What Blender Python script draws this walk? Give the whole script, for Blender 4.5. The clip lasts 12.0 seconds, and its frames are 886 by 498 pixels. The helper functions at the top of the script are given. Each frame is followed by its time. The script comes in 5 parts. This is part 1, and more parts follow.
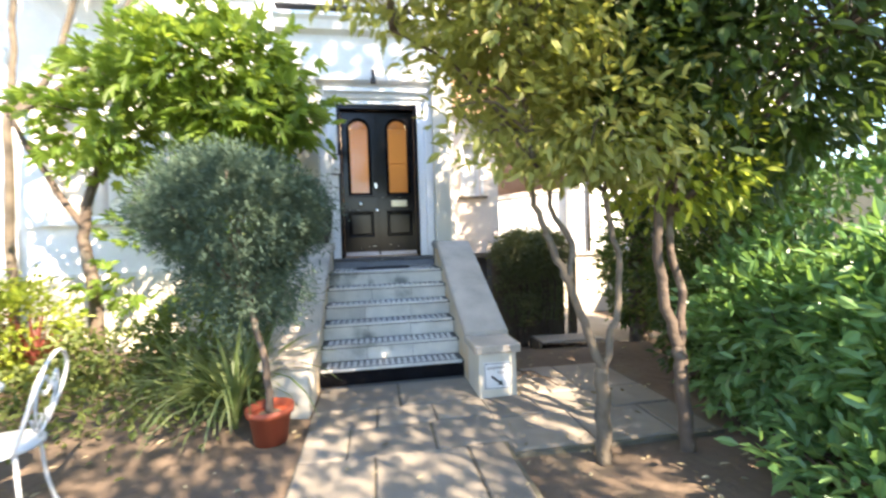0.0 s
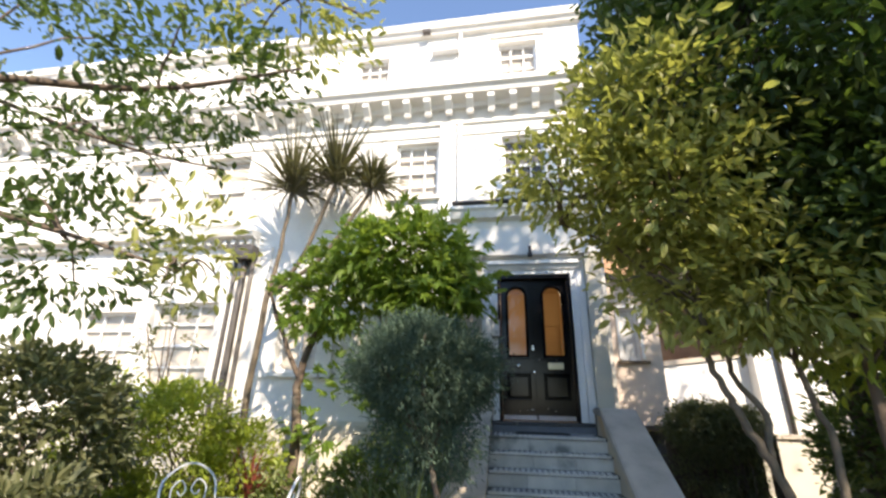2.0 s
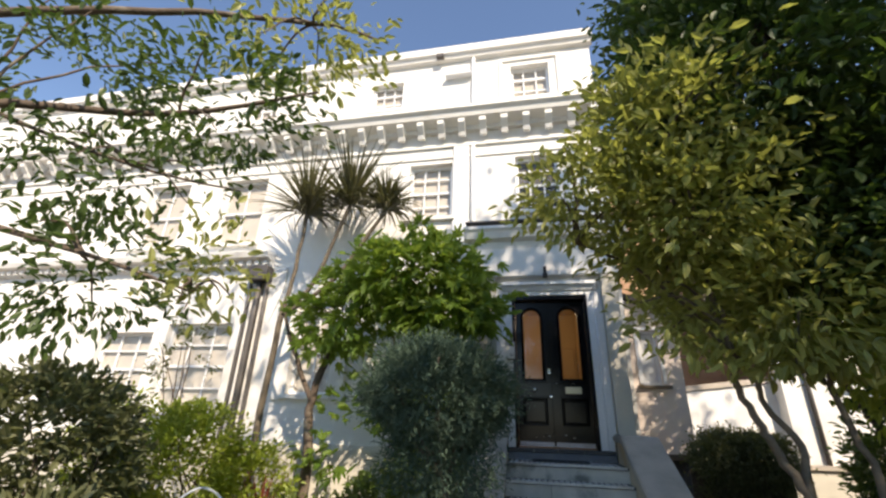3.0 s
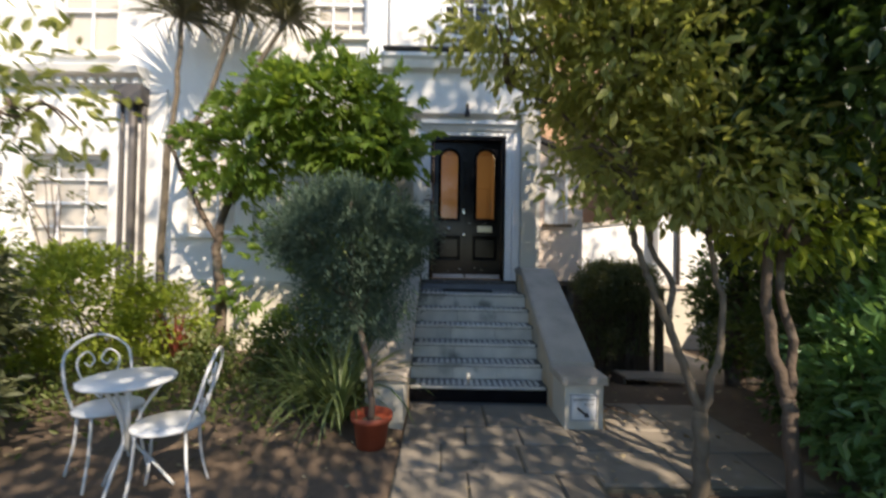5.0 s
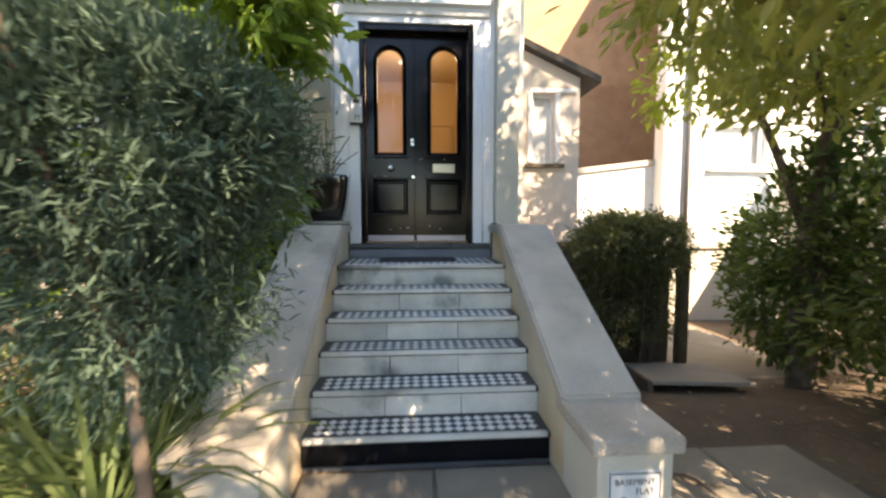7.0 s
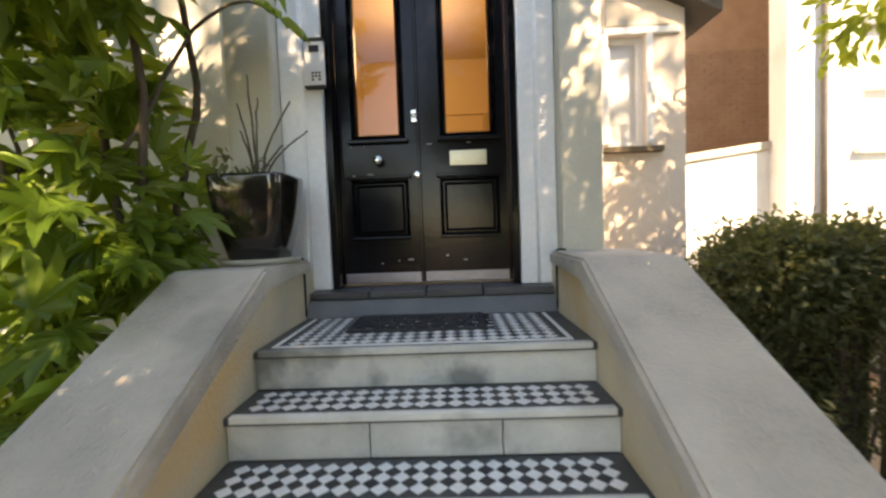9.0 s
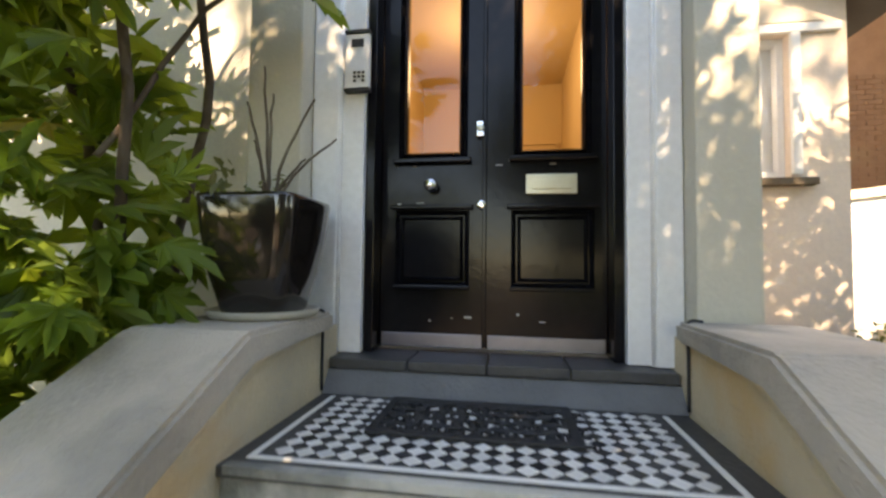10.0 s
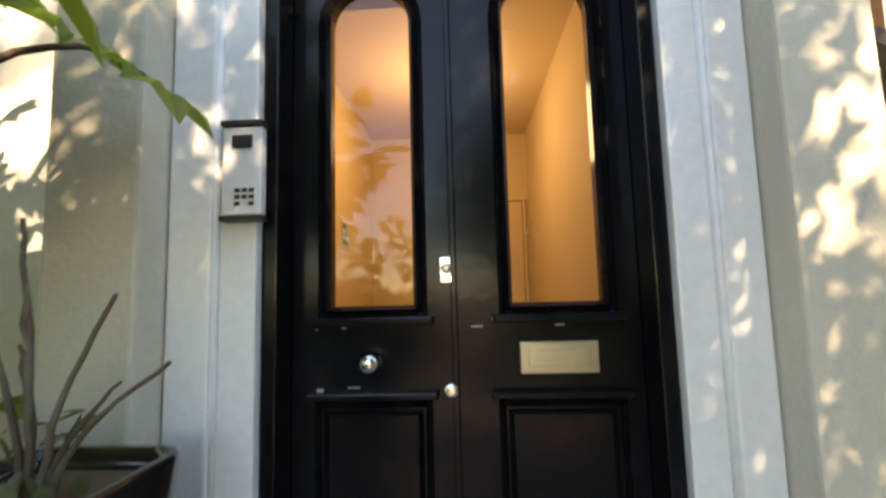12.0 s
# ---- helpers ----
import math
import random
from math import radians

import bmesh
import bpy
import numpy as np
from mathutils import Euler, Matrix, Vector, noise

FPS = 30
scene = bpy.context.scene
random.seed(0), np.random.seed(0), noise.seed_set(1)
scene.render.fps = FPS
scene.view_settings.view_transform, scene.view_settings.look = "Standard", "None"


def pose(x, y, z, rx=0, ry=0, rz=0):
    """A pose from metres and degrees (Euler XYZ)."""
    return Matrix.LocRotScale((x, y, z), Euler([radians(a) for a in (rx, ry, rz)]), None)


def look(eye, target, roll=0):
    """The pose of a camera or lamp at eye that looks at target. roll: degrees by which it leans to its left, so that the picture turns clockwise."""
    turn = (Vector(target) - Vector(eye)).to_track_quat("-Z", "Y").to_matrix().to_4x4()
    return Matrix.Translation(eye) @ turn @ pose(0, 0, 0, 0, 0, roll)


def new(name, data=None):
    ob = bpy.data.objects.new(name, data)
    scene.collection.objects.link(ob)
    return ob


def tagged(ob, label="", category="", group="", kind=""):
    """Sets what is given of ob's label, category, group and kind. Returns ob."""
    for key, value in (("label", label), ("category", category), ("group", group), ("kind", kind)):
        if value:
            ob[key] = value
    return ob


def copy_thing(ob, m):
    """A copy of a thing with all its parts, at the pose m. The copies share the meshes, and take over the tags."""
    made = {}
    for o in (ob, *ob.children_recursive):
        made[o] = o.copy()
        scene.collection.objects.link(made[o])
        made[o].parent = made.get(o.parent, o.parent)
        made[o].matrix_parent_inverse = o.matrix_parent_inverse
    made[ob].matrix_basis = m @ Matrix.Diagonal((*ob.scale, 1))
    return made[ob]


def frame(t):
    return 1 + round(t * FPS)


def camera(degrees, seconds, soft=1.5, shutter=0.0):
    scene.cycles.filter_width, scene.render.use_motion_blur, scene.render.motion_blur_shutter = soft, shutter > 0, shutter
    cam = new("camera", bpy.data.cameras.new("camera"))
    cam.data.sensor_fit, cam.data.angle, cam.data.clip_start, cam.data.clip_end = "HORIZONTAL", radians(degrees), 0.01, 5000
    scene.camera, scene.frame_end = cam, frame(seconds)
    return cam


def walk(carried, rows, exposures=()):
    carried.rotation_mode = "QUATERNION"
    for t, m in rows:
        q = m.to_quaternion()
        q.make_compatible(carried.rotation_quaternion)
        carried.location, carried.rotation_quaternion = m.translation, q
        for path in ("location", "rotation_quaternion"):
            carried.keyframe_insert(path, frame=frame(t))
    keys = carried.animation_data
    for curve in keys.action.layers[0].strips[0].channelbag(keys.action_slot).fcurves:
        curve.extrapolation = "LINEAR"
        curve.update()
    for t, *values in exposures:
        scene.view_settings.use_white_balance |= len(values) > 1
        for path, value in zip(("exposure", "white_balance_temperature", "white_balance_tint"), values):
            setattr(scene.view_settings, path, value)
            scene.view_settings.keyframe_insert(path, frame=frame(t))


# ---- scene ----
cam = camera(92.6, 12.0, soft=2.4, shutter=0.4)
PATH = [
    (0, (0.746, -0.065, 1.424), (1.067, 1.908, 1.359), -1.9),
    (0.5, (0.602, -0.282, 1.45), (0.717, 1.713, 1.524), -0.7),
    (1, (0.627, -0.476, 1.533), (0.48, 1.507, 1.747), -0.6),
    (1.5, (0.471, -0.398, 1.344), (0.228, 1.529, 1.82), 0.5),
    (2, (0.53, -0.509, 1.38), (0.213, 1.346, 2.059), 1.3),
    (2.5, (0.514, -0.489, 1.36), (0.137, 1.305, 2.161), 2.1),
    (4.5, (0.548, -0.426, 1.542), (0.304, 1.536, 1.842), 0.2),
    (5, (0.519, -0.271, 1.498), (0.513, 1.729, 1.53), 1.0),
    (5.5, (0.609, 0.143, 1.459), (0.705, 2.135, 1.312), -0.4),
    (6, (0.687, 0.688, 1.359), (0.855, 2.677, 1.222), 0.2),
    (6.5, (0.742, 1.245, 1.341), (0.91, 3.232, 1.187), -0.7),
    (7, (0.814, 1.772, 1.391), (0.954, 3.762, 1.249), 0.0),
    (9, (1.026, 3.608, 1.483), (0.977, 5.605, 1.388), -2.1),
    (9.5, (1.036, 3.999, 1.489), (0.815, 5.986, 1.484), -0.7),
    (10, (0.949, 4.282, 1.534), (0.639, 6.256, 1.617), 0.7),
    (10.5, (0.903, 4.498, 1.722), (0.685, 6.481, 1.852), -1.0),
    (11, (0.926, 4.72, 1.886), (0.705, 6.705, 1.984), -2.5),
    (11.5, (0.886, 4.877, 1.975), (0.711, 6.865, 2.111), -2.3),
    (12, (0.873, 4.977, 2.128), (0.765, 6.966, 2.316), -1.5),
]
walk(cam, [(t, look(eye, target, roll)) for t, eye, target, roll in PATH],
     exposures=[(0.0, 2.7, 7800, 16), (1.0, 2.25, 7800, 16), (1.8, 1.5, 7600, 15), (2.5, 1.0, 7400, 14), (4.3, 0.55, 8500, 16), (4.8, 0.7, 7800, 15), (5.5, 1.6, 7400, 14), (6.5, 2.15, 8700, 17), (7.2, 2.25, 9200, 17), (9.0, 2.5, 11600, 20), (12.0, 2.7, 11200, 17)])

# ---- light ----
SUN_AZ, SUN_EL = 150.0, 40.0
world = bpy.data.worlds.new("sky")
scene.world = world
world.use_nodes = True
sky = world.node_tree.nodes.new("ShaderNodeTexSky")
sky.sky_type, sky.sun_disc = "NISHITA", False
sky.sun_elevation, sky.sun_rotation = radians(SUN_EL), radians(SUN_AZ)
sky.air_density, sky.dust_density, sky.ozone_density = 1.0, 0.0, 5.0
back = world.node_tree.nodes["Background"]
world.node_tree.links.new(sky.outputs[0], back.inputs[0])
back.inputs[1].default_value = 0.15
sun = new("sun", bpy.data.lights.new("sun", "SUN"))
sun.data.energy, sun.data.angle, sun.data.color = 4.2, radians(0.5), (1.0, 0.93, 0.82)
to_sun = Vector((math.sin(radians(SUN_AZ)) * math.cos(radians(SUN_EL)), math.cos(radians(SUN_AZ)) * math.cos(radians(SUN_EL)), math.sin(radians(SUN_EL))))
sun.matrix_world = look(to_sun * 30, (0, 0, 0))
hall_lamp = new("hall_light", bpy.data.lights.new("hall_light", "POINT"))
hall_lamp.data.energy, hall_lamp.data.color, hall_lamp.data.shadow_soft_size = 5.5, (1.0, 0.80, 0.55), 0.3
hall_lamp.location = (0.7, 8.3, 3.4)


# ---- materials ----
def material(name, base, rough=0.7, second=None, scale=6.0, fine=60.0, bump=0.15, metal=0.0, spots=None, vary=0.0, coat=0.0, bump_scale=None, contrast=0.25):
    """Two colours mixed by noise at two scales, with fine relief; spots: a third colour in blotches."""
    m = bpy.data.materials.new(name)
    m.use_nodes = True
    nt = m.node_tree
    b = nt.nodes["Principled BSDF"]
    b.inputs["Roughness"].default_value, b.inputs["Metallic"].default_value = rough, metal
    b.inputs["Coat Weight"].default_value = coat
    tc = nt.nodes.new("ShaderNodeTexCoord")

    def nz(s, detail=5.0):
        n = nt.nodes.new("ShaderNodeTexNoise")
        n.inputs["Scale"].default_value, n.inputs["Detail"].default_value = s, detail
        nt.links.new(tc.outputs["Object"], n.inputs["Vector"])
        return n.outputs["Fac"]

    def ramp(fac, lo, hi):
        r = nt.nodes.new("ShaderNodeMapRange")
        r.inputs["From Min"].default_value, r.inputs["From Max"].default_value = lo, hi
        nt.links.new(fac, r.inputs["Value"])
        return r.outputs["Result"]

    def mix(fac, a, c):
        x = nt.nodes.new("ShaderNodeMix")
        x.data_type = "RGBA"
        if isinstance(fac, float):
            x.inputs[0].default_value = fac
        else:
            nt.links.new(fac, x.inputs[0])
        for i, v in ((6, a), (7, c)):
            if isinstance(v, tuple):
                x.inputs[i].default_value = (*v, 1)
            else:
                nt.links.new(v, x.inputs[i])
        return x.outputs[2]

    second = second or tuple(v * 0.75 for v in base)
    col = mix(ramp(nz(scale), 0.5 - contrast, 0.5 + contrast), base, second)
    grain = nz(fine, 3.0)
    col = mix(ramp(grain, 0.35, 0.9), col, tuple(v * 0.86 for v in base))
    if spots:
        col = mix(ramp(nz(scale * 0.37 + 0.9), 0.56, 0.68), col, spots)
    if vary:
        info = nt.nodes.new("ShaderNodeObjectInfo")
        hsv = nt.nodes.new("ShaderNodeHueSaturation")
        nt.links.new(col, hsv.inputs["Color"])
        nt.links.new(ramp_out(nt, info.outputs["Random"], 1 - vary, 1 + vary), hsv.inputs["Value"])
        col = hsv.outputs["Color"]
    nt.links.new(col, b.inputs["Base Color"])
    bp = nt.nodes.new("ShaderNodeBump")
    bp.inputs["Strength"].default_value, bp.inputs["Distance"].default_value = bump, 0.02
    nt.links.new(nz(bump_scale, 6.0) if bump_scale else grain, bp.inputs["Height"])
    nt.links.new(bp.outputs[0], b.inputs["Normal"])
    return m


def ramp_out(nt, value, lo, hi):
    r = nt.nodes.new("ShaderNodeMapRange")
    r.inputs["To Min"].default_value, r.inputs["To Max"].default_value = lo, hi
    nt.links.new(value, r.inputs["Value"])
    return r.outputs["Result"]


def leaf_material(name, a, c, through_col, rough=0.5, share=0.4):
    """Leaf green that varies from leaf to leaf, with light that shines through."""
    m = bpy.data.materials.new(name)
    m.use_nodes = True
    nt = m.node_tree
    b = nt.nodes["Principled BSDF"]
    b.inputs["Roughness"].default_value = rough
    geo = nt.nodes.new("ShaderNodeNewGeometry")
    cr = nt.nodes.new("ShaderNodeValToRGB")
    cr.color_ramp.elements[0].color, cr.color_ramp.elements[1].color = (*a, 1), (*c, 1)
    nt.links.new(geo.outputs["Random Per Island"], cr.inputs[0])
    nt.links.new(cr.outputs[0], b.inputs["Base Color"])
    tr = nt.nodes.new("ShaderNodeBsdfTranslucent")
    tr.inputs[0].default_value = (*through_col, 1)
    mx = nt.nodes.new("ShaderNodeMixShader")
    mx.inputs[0].default_value = share
    nt.links.new(b.outputs[0], mx.inputs[1])
    nt.links.new(tr.outputs[0], mx.inputs[2])
    nt.links.new(mx.outputs[0], nt.nodes["Material Output"].inputs[0])
    return m


def glass_material(name, tint=(1, 1, 1)):
    m = bpy.data.materials.new(name)
    m.use_nodes = True
    nt = m.node_tree
    gl, tp, mx, fr, power, scaled = (nt.nodes.new("ShaderNode" + k) for k in ("BsdfGlossy", "BsdfTransparent", "MixShader", "LayerWeight", "Math", "Math"))
    gl.inputs["Roughness"].default_value = 0.02
    fr.inputs[0].default_value = 0.5
    power.operation, scaled.operation = "POWER", "MULTIPLY_ADD"
    power.inputs[1].default_value = 4.0
    scaled.inputs[1].default_value, scaled.inputs[2].default_value = 0.5, 0.02
    nt.links.new(fr.outputs["Facing"], power.inputs[0])
    nt.links.new(power.outputs[0], scaled.inputs[0])
    tp.inputs[0].default_value = (*tint, 1)
    nt.links.new(scaled.outputs[0], mx.inputs[0])
    nt.links.new(tp.outputs[0], mx.inputs[1])
    nt.links.new(gl.outputs[0], mx.inputs[2])
    nt.links.new(mx.outputs[0], nt.nodes["Material Output"].inputs[0])
    return m


STUCCO = material("white_stucco", (0.80, 0.79, 0.76), 0.75, (0.72, 0.71, 0.68), 1.3, 45, 0.12, spots=(0.66, 0.64, 0.60))
TRIM = material("white_gloss_paint", (0.80, 0.81, 0.82), 0.35, (0.74, 0.75, 0.76), 2.5, 30, 0.06)
CREAM = material("cream_stucco", (0.62, 0.58, 0.49), 0.8, (0.52, 0.49, 0.41), 2.2, 50, 0.15)
PINK = material("pinkish_render", (0.74, 0.63, 0.55), 0.8, (0.68, 0.57, 0.49), 1.8, 50, 0.12)
COPE = material("weathered_coping", (0.56, 0.49, 0.41), 0.85, (0.36, 0.32, 0.27), 2.6, 70, 0.45, spots=(0.30, 0.275, 0.24), contrast=0.14)
PARAPET = material("ochre_stained_render", (0.68, 0.54, 0.36), 0.85, (0.46, 0.40, 0.31), 2.6, 60, 0.4, spots=(0.60, 0.40, 0.21), contrast=0.15)
RISER = material("pale_limestone", (0.70, 0.68, 0.62), 0.7, (0.46, 0.465, 0.43), 4, 60, 0.3, spots=(0.20, 0.21, 0.195), vary=0.10, contrast=0.16)
FLAG = material("york_flagstone", (0.26, 0.225, 0.18), 0.8, (0.175, 0.152, 0.12), 3.0, 70, 0.35, spots=(0.29, 0.25, 0.20), vary=0.22)
JOINT = material("mossy_mortar", (0.15, 0.13, 0.10), 0.95, (0.10, 0.10, 0.065), 9, 90, 0.4)
SOIL = material("dry_garden_soil", (0.165, 0.115, 0.078), 0.95, (0.09, 0.064, 0.043), 2.2, 40, 0.9, spots=(0.15, 0.115, 0.075), bump_scale=14)
BLACKTILE = material("black_tile", (0.025, 0.026, 0.03), 0.35, (0.05, 0.05, 0.055), 20, 90, 0.1, vary=0.3)
WHITETILE = material("white_tile", (0.80, 0.79, 0.76), 0.35, (0.70, 0.69, 0.66), 20, 90, 0.1, vary=0.12)
SLATE = material("dark_slate", (0.045, 0.047, 0.05), 0.45, (0.07, 0.07, 0.072), 6, 50, 0.2, vary=0.15)
GROUT = material("grey_mortar", (0.16, 0.165, 0.17), 0.85, (0.10, 0.105, 0.11), 6, 60, 0.3)
BLACKPAINT = material("black_gloss_paint", (0.005, 0.005, 0.007), 0.15, (0.010, 0.010, 0.012), 4, 25, 0.03)
BLACKPAINT.node_tree.nodes["Principled BSDF"].inputs["Specular IOR Level"].default_value = 0.18
FLAKED = material("flaked_paint", (0.5, 0.48, 0.45), 0.8)
CHROME = material("chrome", (0.75, 0.75, 0.76), 0.16, (0.7, 0.7, 0.7), 20, 90, 0.03, metal=1.0)
BRASS = material("satin_brass_nickel", (0.56, 0.54, 0.45), 0.33, (0.5, 0.48, 0.4), 20, 90, 0.05, metal=1.0)
STEEL = material("brushed_steel", (0.24, 0.24, 0.29), 0.32, (0.18, 0.18, 0.22), 10, 120, 0.08, metal=0.9)
RUBBER = material("black_rubber", (0.02, 0.02, 0.022), 0.6, (0.035, 0.035, 0.037), 15, 90, 0.3)
PLASTIC = material("white_plastic", (0.74, 0.75, 0.76), 0.4, (0.7, 0.71, 0.72), 10, 60, 0.03)
INK = material("black_ink", (0.02, 0.02, 0.022), 0.5)
TERRACOTTA = material("red_terracotta_plastic", (0.36, 0.075, 0.035), 0.55, (0.28, 0.06, 0.03), 6, 50, 0.15)
GLAZE = material("black_glaze", (0.014, 0.011, 0.010), 0.1, (0.03, 0.02, 0.015), 5, 30, 0.03, coat=0.5)
SAUCER = material("pale_clay", (0.50, 0.46, 0.38), 0.8, (0.40, 0.37, 0.31), 8, 60, 0.2)
BARK = material("brown_bark", (0.13, 0.095, 0.07), 0.9, (0.07, 0.052, 0.04), 9, 45, 0.7, spots=(0.20, 0.17, 0.13), bump_scale=26)
PALEBARK = material("pale_bark", (0.17, 0.138, 0.10), 0.9, (0.09, 0.072, 0.053), 9, 45, 0.6, bump_scale=30)
IRON = material("white_painted_iron", (0.74, 0.76, 0.76), 0.4, (0.62, 0.64, 0.64), 8, 60, 0.1)
PIPE = material("dark_pipe", (0.07, 0.062, 0.06), 0.5, (0.11, 0.10, 0.09), 5, 50, 0.1)
BRICK = material("brown_brick", (0.44, 0.27, 0.17), 0.9, (0.30, 0.17, 0.105), 4, 30, 0.4, spots=(0.40, 0.26, 0.16), vary=0.2)
WOOD = material("weathered_timber", (0.15, 0.115, 0.08), 0.85, (0.09, 0.07, 0.05), 6, 50, 0.4)
BOARD = material("pale_board", (0.40, 0.34, 0.28), 0.85, (0.31, 0.27, 0.22), 4, 50, 0.3)
ROOF = material("roof_felt", (0.06, 0.055, 0.05), 0.9)
HALLWALL = material("hall_paint", (0.66, 0.50, 0.30), 0.7, (0.60, 0.45, 0.27), 2, 40, 0.05)
BLIND = material("window_blind", (0.55, 0.50, 0.43), 0.8, (0.45, 0.41, 0.36), 3, 40, 0.05)
# Dark grey in place of shade in an unlit room and the basement void.
DARKSHADE = material("dark_shade_colour", (0.12, 0.115, 0.11), 0.9)
GLASS = glass_material("clear_glass")
L_LIGHT = leaf_material("yellow_green_leaf", (0.16, 0.185, 0.05), (0.33, 0.34, 0.11), (0.44, 0.47, 0.10), 0.45, 0.45)
L_DARK = leaf_material("deep_green_leaf", (0.030, 0.060, 0.016), (0.075, 0.115, 0.03), (0.12, 0.20, 0.03), 0.42, 0.35)
L_FIG = leaf_material("fig_leaf", (0.075, 0.15, 0.026), (0.16, 0.24, 0.045), (0.34, 0.46, 0.06), 0.45, 0.48)
L_FIGOLD = leaf_material("yellowing_leaf", (0.32, 0.24, 0.03), (0.4, 0.28, 0.04), (0.5, 0.4, 0.06), 0.5, 0.45)
L_CONIFER = leaf_material("blue_green_needles", (0.045, 0.085, 0.06), (0.115, 0.175, 0.12), (0.10, 0.16, 0.09), 0.8, 0.25)
L_LAUREL = leaf_material("laurel_leaf", (0.075, 0.18, 0.065), (0.17, 0.31, 0.12), (0.25, 0.44, 0.09), 0.33, 0.35)
L_BRIGHT = leaf_material("bright_shrub_leaf", (0.14, 0.21, 0.03), (0.30, 0.35, 0.05), (0.46, 0.54, 0.07), 0.5, 0.45)
L_SHRUB = leaf_material("dull_shrub_leaf", (0.075, 0.095, 0.045), (0.18, 0.185, 0.09), (0.2, 0.22, 0.06), 0.5, 0.35)
L_STRAP = leaf_material("strap_leaf", (0.08, 0.13, 0.04), (0.20, 0.25, 0.11), (0.24, 0.30, 0.08), 0.45, 0.35)
L_PALM = leaf_material("cordyline_leaf", (0.065, 0.065, 0.032), (0.15, 0.135, 0.075), (0.15, 0.15, 0.05), 0.5, 0.3)
L_RED = leaf_material("red_strap_leaf", (0.14, 0.03, 0.025), (0.28, 0.07, 0.05), (0.3, 0.06, 0.04), 0.5, 0.3)
L_LITTER = leaf_material("fallen_leaf", (0.16, 0.11, 0.05), (0.45, 0.38, 0.24), (0.2, 0.15, 0.06), 0.8, 0.1)
L_COVER = leaf_material("ground_cover_leaf", (0.07, 0.11, 0.025), (0.17, 0.20, 0.06), (0.22, 0.28, 0.05), 0.5, 0.35)


# ---- building helpers ----
def part(name, bm, mat, parent=None, label=""):
    me = bpy.data.meshes.new(name)
    bmesh.ops.recalc_face_normals(bm, faces=bm.faces[:])
    bm.to_mesh(me)
    bm.free()
    me.materials.append(mat)
    ob = new(name, me)
    ob.parent = parent
    return tagged(ob, label)


def thing(name, label, category, group="", kind="", at=(0, 0, 0)):
    ob = new(name)
    ob.location = at
    return tagged(ob, label, category, group, kind)


def box(bm, x0, x1, y0, y1, z0, z1, bevel=0.0, m=None):
    r = bmesh.ops.create_cube(bm, size=1.0)
    vs = r["verts"]
    for v in vs:
        v.co = Vector(((x0 + x1) / 2 + v.co.x * (x1 - x0), (y0 + y1) / 2 + v.co.y * (y1 - y0), (z0 + z1) / 2 + v.co.z * (z1 - z0)))
    if m:
        for v in vs:
            v.co = m @ v.co
    if bevel:
        es = list({e for v in vs for e in v.link_edges})
        bmesh.ops.bevel(bm, geom=es, offset=bevel, segments=2, affect="EDGES", profile=0.6)
    return bm


def boxes(*rows, bevel=0.0):
    bm = bmesh.new()
    for r in rows:
        box(bm, *r, bevel=bevel)
    return bm


def tube(bm, pts, radii, sides=8):
    """A closed tube along pts, with a radius at each point."""
    pts = [Vector(p) for p in pts]
    rings = []
    for i, p in enumerate(pts):
        d = (pts[min(i + 1, len(pts) - 1)] - pts[max(i - 1, 0)]).normalized()
        u = d.cross(Vector((0.31, 0.9, 0.2))).normalized()
        w = d.cross(u)
        rings.append([bm.verts.new(p + (u * math.cos(a) + w * math.sin(a)) * radii[i]) for a in (2 * math.pi * k / sides for k in range(sides))])
    for a, c in zip(rings, rings[1:]):
        for k in range(sides):
            f = bm.faces.new((a[k], a[(k + 1) % sides], c[(k + 1) % sides], c[k]))
            f.smooth = True
    bm.faces.new(rings[0][::-1])
    bm.faces.new(rings[-1])
    return bm


def smooth_path(pts, n=5, wobble=0.0, rng=random):
    """Points along a soft curve through pts."""
    out = []
    P = [Vector(p) for p in pts]
    for i in range(len(P) - 1):
        a, b, c, d = P[max(i - 1, 0)], P[i], P[i + 1], P[min(i + 2, len(P) - 1)]
        for k in range(n):
            t = k / n
            out.append(0.5 * ((2 * b) + (c - a) * t + (2 * a - 5 * b + 4 * c - d) * t * t + (3 * b - a - 3 * c + d) * t ** 3) + Vector((rng.uniform(-wobble, wobble), rng.uniform(-wobble, wobble), 0)))
    return out + [P[-1]]


def limb(bm, pts, r0, r1, sides=8, wobble=0.012, n=5):
    q = smooth_path(pts, n, wobble)
    tube(bm, q, [r0 + (r1 - r0) * i / (len(q) - 1) for i in range(len(q))], sides)


def lathe(bm, prof, sides=32, cx=0.0, cy=0.0):
    """Turns (radius, z) pairs about the upright through (cx, cy)."""
    rings = [[bm.verts.new((cx + r * math.cos(2 * math.pi * k / sides), cy + r * math.sin(2 * math.pi * k / sides), z)) for k in range(sides)] for r, z in prof]
    for a, c in zip(rings, rings[1:]):
        for k in range(sides):
            bm.faces.new((a[k], a[(k + 1) % sides], c[(k + 1) % sides], c[k])).smooth = True
    bm.faces.new(rings[0][::-1])
    bm.faces.new(rings[-1])
    return bm


